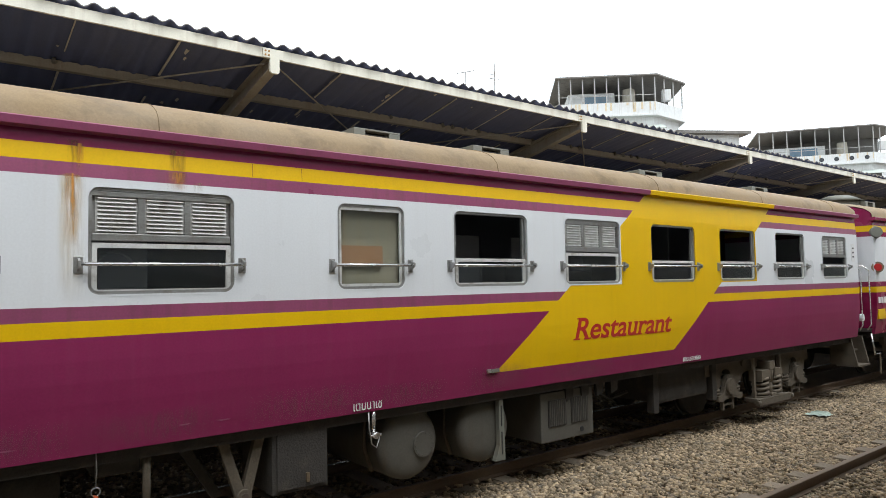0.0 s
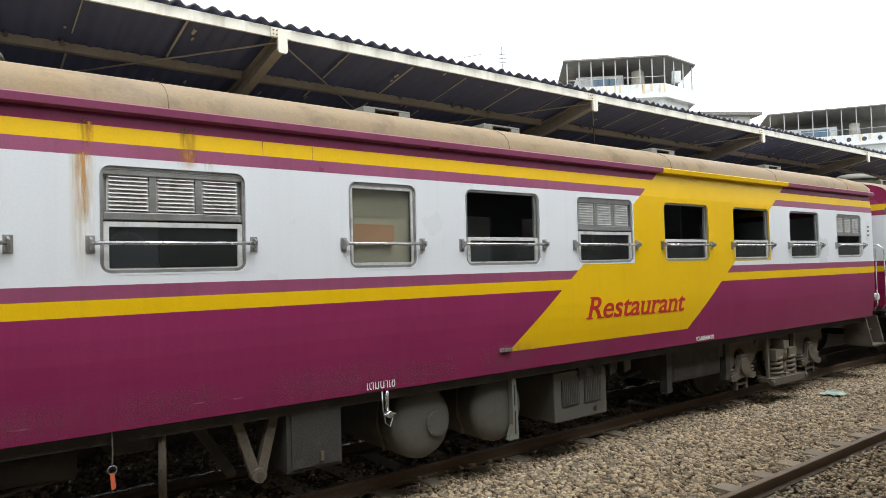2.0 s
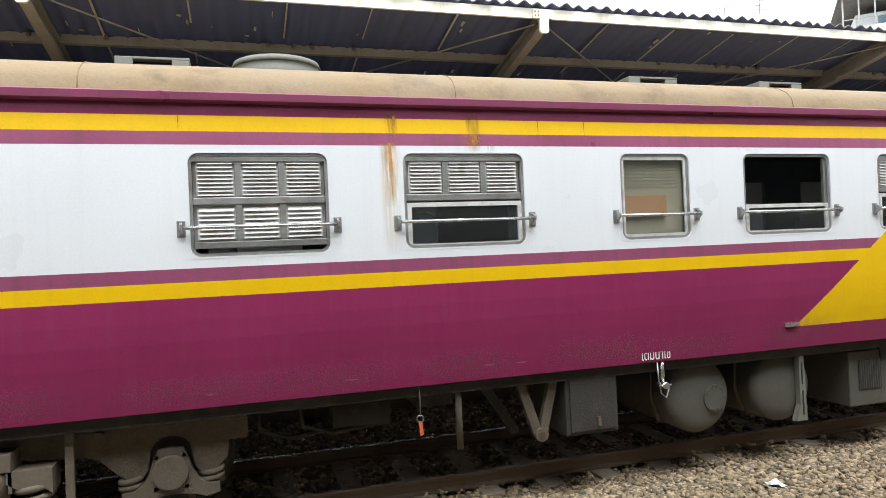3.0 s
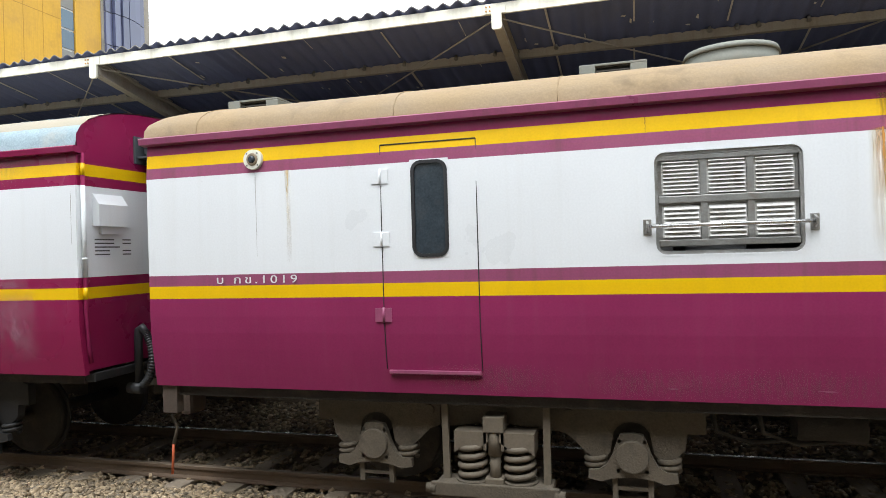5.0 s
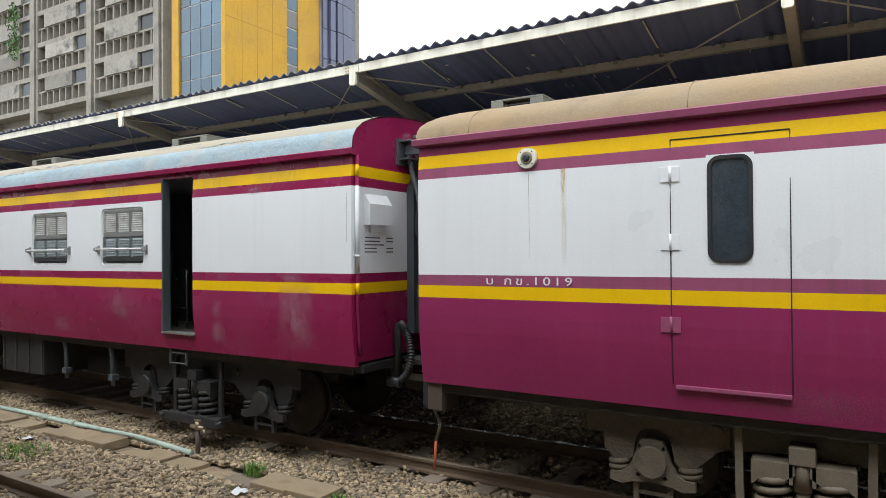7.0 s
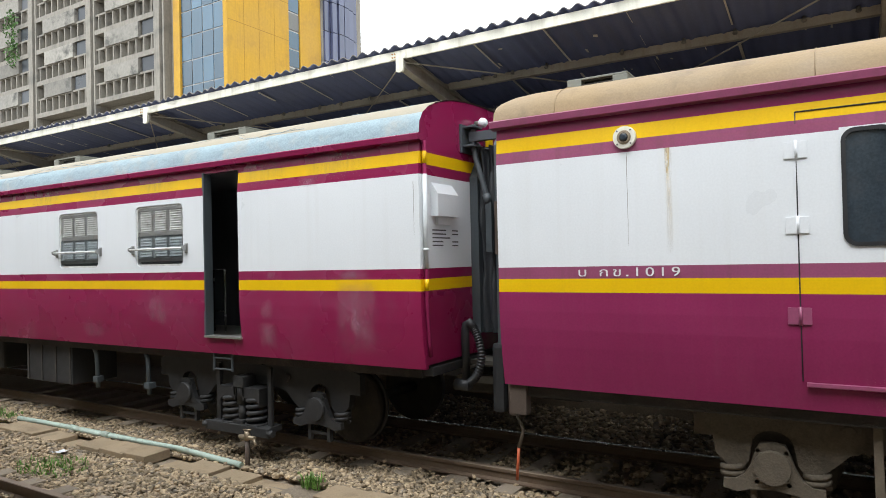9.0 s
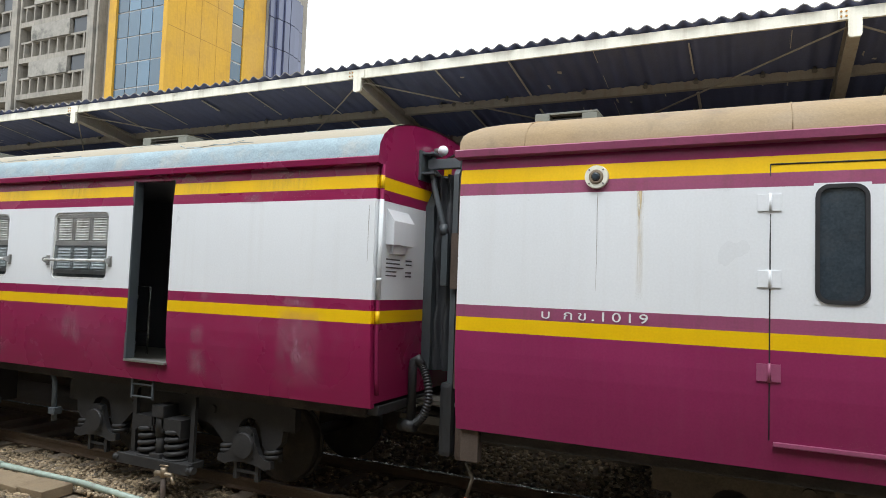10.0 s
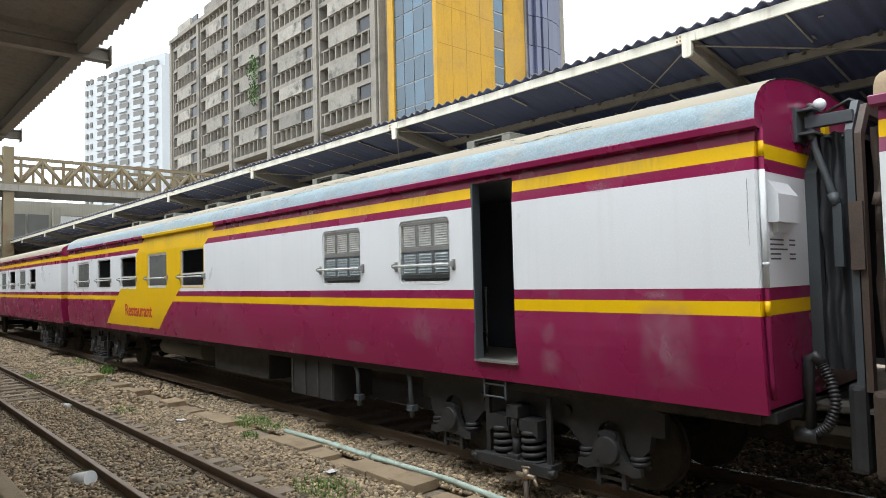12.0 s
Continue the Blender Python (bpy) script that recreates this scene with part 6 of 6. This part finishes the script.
for r in range(18):
    z = 12 + 1.5 * r
    part("pane", box(XT1 - 0.25, XT1 - 0.1, BY + 6.25, BY + 7.45, z + 0.08, z + 1.42), M["blue_glass"] if r % 3 else M["greywin"], ob)
part("window_strip", box(XT1 - 0.3, XT1 - 0.2, BY + 6.2, BY + 7.5, 0, 46), M["render_white"], ob)
part("rear_wing", box(XT1 - 6, XT1 + 0.1, BY + 10.0, BY + 15.4, 0, 46), M["concrete"], ob)
for c in range(6):
    for r in range(7):
        t0, t1 = c / 6, (c + 1) / 6
        y0, y1 = BY + 10.2 + 4.4 * t0, BY + 10.2 + 4.4 * t1
        bx_ = XT1 + 0.15 + 0.55 * math.sin(math.pi * (t0 + t1) / 2)
        part("curved_pane", box(bx_ - 0.3, bx_, y0 + 0.04, y1 - 0.04, 9 + 2.6 * r, 9 + 2.6 * r + 2.54), M["violet_glass"], ob)
bm = bmesh.new()
for k in range(260):
    a, r = rs.uniform(0, 6.28), rs.random() ** 0.5
    c = Vector((XB[2] + 6.4 + 1.0 * r * math.cos(a), BY - 0.4 + rs.uniform(-0.4, 0.2), (25.3 if k % 2 else 22.6) + 1.4 * r * math.sin(a)))
    q = Euler((rs.uniform(0, 3), rs.uniform(0, 3), rs.uniform(0, 3))).to_matrix()
    bm.faces.new([bm.verts.new(c + q @ Vector(p)) for p in ((-0.1, -0.06, 0), (0.1, -0.06, 0), (0.12, 0.06, 0), (-0.1, 0.07, 0))])
tagged(link("wall_shrub", bm, M["weed"]), "green shrub rooted in the concrete facade", "shrub", kind="stuff")

tw = thing("tower_block", "tall white apartment tower with haze put into its colour", "building", (0, 0, 0))
tw.matrix_basis = pose(-184, 54, 0, 0, 0, 17)
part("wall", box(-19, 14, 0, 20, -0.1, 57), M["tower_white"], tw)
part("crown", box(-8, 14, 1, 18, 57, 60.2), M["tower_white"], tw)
wd = wb = None
for r in range(18):
    z = 6 + 2.95 * r
    for c, (x, w) in enumerate(((-17.6, 0.9), (-15.6, 0.9), (-11.0, 3.2), (-6.0, 3.2), (-1.0, 3.6), (5.0, 4.0), (11.0, 3.0))):
        part("window", box(x - w / 2, x + w / 2, -0.35, 0.4, z + 0.9, z + 2.2), M["greywin"], tw)
        if c > 1:
            part("balcony", box(x - w / 2 - 0.4, x + w / 2 - 0.8, -0.55, 0.2, z - 0.1, z + 0.9), M["tower_white"], tw)
for k in range(3):
    part("window", box(-4 + k * 5, -0.6 + k * 5, 0.9, 1.2, 57.6, 59.2), M["greywin"], tw)

# footbridge with its steel truss, and the station building beneath it
fb = thing("footbridge", "rusty olive steel truss footbridge over the tracks", "bridge", (0, 0, 0))
for x in (-48.0, -50.6):
    for z in (8.25, 9.72):
        part("chord", box(x - 0.09, x + 0.09, -14, 24, z - 0.09, z + 0.09), M["truss"], fb)
    for k in range(34):
        y = -13 + 1.08 * k
        part("post", box(x - 0.07, x + 0.07, y - 0.07, y + 0.07, 8.3, 9.7), M["truss"], fb)
        s1 = 1 if k % 2 else -1
        part("diagonal", tube([(x, y, 9.0 - 0.68 * s1), (x, y + 1.08, 9.0 + 0.68 * s1)], 0.12, 6), M["truss"], fb)
part("deck", box(-51, -47.6, -14, 24, 7.78, 8.15), M["concrete"], fb, "grey concrete deck edge")
for y in (6.9, 22.5):
    part("pylon", box(-48.35, -47.75, y - 0.26, y + 0.26, 0, 10.3), M["truss"], fb)
sb = thing("station_building", "beige station building under the footbridge", "building", (0, 0, 0))
part("wall", box(-60, -53, -14, 30, 0, 7.85), M["beige"], sb)
for k in range(10):
    y = -10 + 3.4 * k
    part("pillar", box(-53, -52.6, y - 0.3, y + 0.3, 0, 7.5), M["beige"], sb)
    for d in (0.45, 1.75):
        part("window", box(-53.02, -52.9, y + d, y + d + 1.15, 4.2, 7.0), M["greywin"], sb)
    part("sill_band", box(-53.0, -52.75, y + 0.3, y + 3.1, 3.7, 3.95), M["fascia"], sb)
part("sign_board", box(-52.5, -52.3, 10.5, 15.5, 5.3, 6.9), M["litter"], sb, "blank white board")


# ---------------------------------------------------------------- rooftop houses beyond the other end
def rooftop_house(px, py, rot, w, d, c, z_par, z_roof, holes, name_label):
    """A flat-roofed house with one cut corner, a parapet and a roofed terrace on thin posts."""
    h = thing("rooftop_house", name_label, "building", (0, 0, 0), "houses beyond the canopy")
    h.matrix_basis = pose(px, py, 0, 0, 0, rot)

    def plan(g):
        return [(-w - g, -g), (g * 0.4, -g), (c + g, c - g * 0.4), (c + g, d + g), (-w - g, d + g)]

    part("wall", prism(plan(-0.3), "z", 0, z_par - 0.9), M["render_white"], h)
    part("parapet", prism(plan(0.0), "z", z_par - 0.9, z_par), M["render_white"], h, "white parapet with rust streaks")
    part("ledge", prism(plan(0.15), "z", z_par - 1.0, z_par - 0.9), M["render_white"], h)
    part("roof", prism(plan(0.25), "z", z_roof, z_roof + 0.10), M["sheet_top"], h, "thin grey terrace roof")
    for k in range(9):
        part("post", box(-w + w * k / 8 - 0.04, -w + w * k / 8 + 0.04, 0.05, 0.13, z_par, z_roof), M["alu"], h)
    for k in range(1, 4):
        part("post", box(c * k / 3 - 0.04, c * k / 3 + 0.04, c * k / 3 + 0.02, c * k / 3 + 0.10, z_par, z_roof), M["alu"], h)
    part("handrail", box(-w, 0, 0.06, 0.10, z_par + 0.5, z_par + 0.54), M["alu"], h)
    part("hut", box(-w + 0.8, -w * 0.38, 1.6, d - 1.5, z_par - 0.5, z_par + 1.15), M["render_white"], h)
    part("hut_window", box(-w * 0.70, -w * 0.45, 1.52, 1.62, z_par - 0.2, z_par + 0.95), M["blue_glass"], h)
    part("shade_wall", box(-w, c, d - 0.6, d - 0.4, z_par - 0.5, z_roof), M["greywin"], h)
    part("water_tank", cyl((-w * 0.24, 1.2, z_par - 0.3), (-w * 0.24, 1.2, z_par + 1.2), 0.5, 0.42, 16), M["beige"], h)
    part("air_unit", box(c * 0.3, c * 0.3 + 0.6, c * 0.3 + 0.3, c * 0.3 + 0.7, z_par + 0.3, z_par + 1.1), M["render_white"], h)
    for k in range(holes):
        x = -0.6 - k * w * 0.13
        part("porthole", cyl((x, -0.02, z_par - 0.45), (x, 0.1, z_par - 0.45), 0.2, seg=14), M["darkwin"], h)
    for k in range(3):
        x = -w * 0.62 + k * w * 0.26
        part("window", box(x, x + w * 0.16, 0.22, 0.35, z_par - 3.2, z_par - 1.9), M["greywin"], h)
        part("awning", prism([(0.3, z_par - 1.6), (-0.6, z_par - 2.0), (-0.6, z_par - 2.05), (0.3, z_par - 1.68)], "x", x - 0.2, x + w * 0.18), M["awning"], h)
    rr = random.Random(3)
    for k in range(14):
        x = -w * rr.random()
        zz = z_par - rr.uniform(0.2, 0.7)
        part("rust_streak", box(x, x + rr.uniform(0.04, 0.16), -0.012, 0.01, zz, z_par - 0.02), M["rust_light"], h)
    return h


rooftop_house(40.2, 27.0, -42.6, 6.65, 7.0, 2.5, 14.75, 16.55, 0, "white rooftop house with a roofed terrace and rusty parapet")
an = thing("annex_house", "low white annex with a flat grey roof", "building", (0, 0, 0), "houses beyond the canopy")
an.matrix_basis = pose(44.5, 27.4, 0, 0, 0, -30)
part("wall", box(-1, 4.2, 0, 5, 0, 13.0), M["render_white"], an)
part("roof", box(-1.4, 4.8, -0.6, 5.6, 13.0, 13.2), M["sheet_top"], an)
for k in range(4):
    part("louvre_band", box(-0.6, 2.6, -0.04, 0.05, 11.2 + k * 0.4, 11.4 + k * 0.4), M["greywin"], an)
rooftop_house(68.3, 23.3, -55, 9.5, 7.0, 2.2, 13.6, 16.0, 5, "white rooftop house with round portholes in its parapet")
rh = thing("roof_fence", "green rooftop fence with a tall aerial", "fence", (0, 0, 0))
part("panel", box(32, 37, 36.0, 36.2, 14.9, 15.7), M["awning"], rh)
part("slab_wall", box(28, 38, 36.2, 44, 0, 14.9), M["beige"], rh)
ae = part("aerial", tube([(33.3, 36, 14.9), (33.3, 36, 18.6)], 0.035, 6), M["sheet_top"], rh)
for k, w in enumerate((0.5, 0.4, 0.3)):
    part("aerial_rod", tube([(33.3 - w, 36, 17.4 + 0.3 * k), (33.3 + w, 36, 17.5 + 0.3 * k)], 0.025, 5), M["sheet_top"], rh)
part("aerial", tube([(30.5, 36, 14.9), (30.5, 36, 17.4)], 0.03, 6), M["sheet_top"], rh)
part("aerial_rod", tube([(29.7, 36, 17.2), (31.3, 36, 17.7)], 0.025, 5), M["sheet_top"], rh)

# ---------------------------------------------------------------- sleepers, slabs and ballast
first = None
for y0, y1, xa, xb in ((1.98, 3.88, -30, 24), (YR0 - 0.28, YR1 + 0.28, -16, 16)):
    first = None
    n = int((xb - xa) / 0.62)
    for k in range(n):
        x = xa + 0.62 * k + rs.uniform(-0.02, 0.02)
        if first is None:
            first = part("sleeper", box(-0.11, 0.11, y0, y1, GROUND - 0.1, RAIL - 0.142, bev=0.012), M["sleeper"], ground)
            first.location.x = x
        else:
            o = new("sleeper", first.data)
            o.parent = ground
            o.location = (x, rs.uniform(-0.03, 0.03), 0)
first = None
for k in range(40):
    x = -26.0 + 0.505 * k
    if first is None:
        bm = box(-0.248, 0.248, 4.78, 5.14, GROUND - 0.05, GROUND + 0.064, bev=0.010)
        first = part("slab", bm, M["slab"], ground)
        o = first
    else:
        o = new("slab", first.data)
        o.parent = ground
    o.location = (x, rs.uniform(-0.015, 0.015), -0.010 + rs.uniform(-0.008, 0.006))
    o.rotation_euler = (rs.uniform(-0.015, 0.015), rs.uniform(-0.012, 0.012), rs.uniform(-0.02, 0.02))


def stones(name, n, xr, yr, size, seed, skip, label, lift=0.0):
    """Broken stones: eight-cornered chips, each turned and squashed its own way."""
    g = np.random.default_rng(seed)
    x, y = g.uniform(*xr, n), g.uniform(*yr, n)
    keep = np.ones(n, bool)
    for a, b, c, d in skip:
        keep &= ~((x > a) & (x < b) & (y > c) & (y < d))
    x, y = x[keep], y[keep]
    n = len(x)
    cube = np.array([(i, j, k) for i in (-1, 1) for j in (-1, 1) for k in (-1, 1)], float)
    s = size * g.uniform(0.55, 1.25, (n, 1, 1)) * g.uniform(0.55, 1.1, (n, 1, 3))
    p = cube[None] * s * g.uniform(0.45, 1.1, (n, 8, 3))
    q = g.normal(size=(n, 4))
    q /= np.linalg.norm(q, axis=1)[:, None]
    w, a, b, c = q.T
    R = np.stack([np.stack([1 - 2 * (b * b + c * c), 2 * (a * b - w * c), 2 * (a * c + w * b)], 1), np.stack([2 * (a * b + w * c), 1 - 2 * (a * a + c * c), 2 * (b * c - w * a)], 1), np.stack([2 * (a * c - w * b), 2 * (b * c + w * a), 1 - 2 * (a * a + b * b)], 1)], 1)
    p = np.einsum("nij,nkj->nki", R, p) * np.array([1.12, 1.12, 0.72])
    bank = 0.05 * np.exp(-((y - 5.0) / 0.9) ** 2) + 0.012 * np.sin(x * 1.7) * np.sin(y * 2.3)
    z = GROUND + lift + bank + g.uniform(-0.012, 0.022, n)
    p += np.stack([x, y, z], 1)[:, None]
    f = np.array([(0, 1, 3, 2), (4, 6, 7, 5), (0, 4, 5, 1), (2, 3, 7, 6), (0, 2, 6, 4), (1, 5, 7, 3)])
    faces = (f[None] + 8 * np.arange(n)[:, None, None]).reshape(-1, 4)
    me = bpy.data.meshes.new(name)
    me.vertices.add(8 * n)
    me.vertices.foreach_set("co", p.reshape(-1))
    me.loops.add(faces.size)
    me.loops.foreach_set("vertex_index", faces.reshape(-1))
    me.polygons.add(len(faces))
    me.polygons.foreach_set("loop_start", np.arange(0, faces.size, 4))
    me.update(calc_edges=True)
    me.materials.append(M["ballast"])
    return tagged(new(name, me), label, "ballast", kind="stuff")


SK = [(-26.2, -6.0, 4.77, 5.15)]
stones("ballast_stones", 115000, (-17, 17), (3.5, 6.05), 0.028, 1, SK, "loose brown and grey ballast stones between the tracks")
stones("ballast_stones", 64000, (-20, 17), (1.15, 3.5), 0.024, 2, [(-20, 17, 2.36, 2.48), (-20, 17, 3.38, 3.5)], "dusty ballast between the empty rails", 0.052)
stones("ballast_stones", 24000, (-12, 14), (6.08, 9.7), 0.034, 3, [], "dark ballast under the coaches", 0.03)
stones("ballast_stones", 24000, (17, 45), (1.3, 5.95), 0.042, 4, [], "ballast stones along the far track")
stones("ballast_stones", 26000, (-45, -17), (1.3, 5.95), 0.042, 5, SK, "ballast stones along the far track")
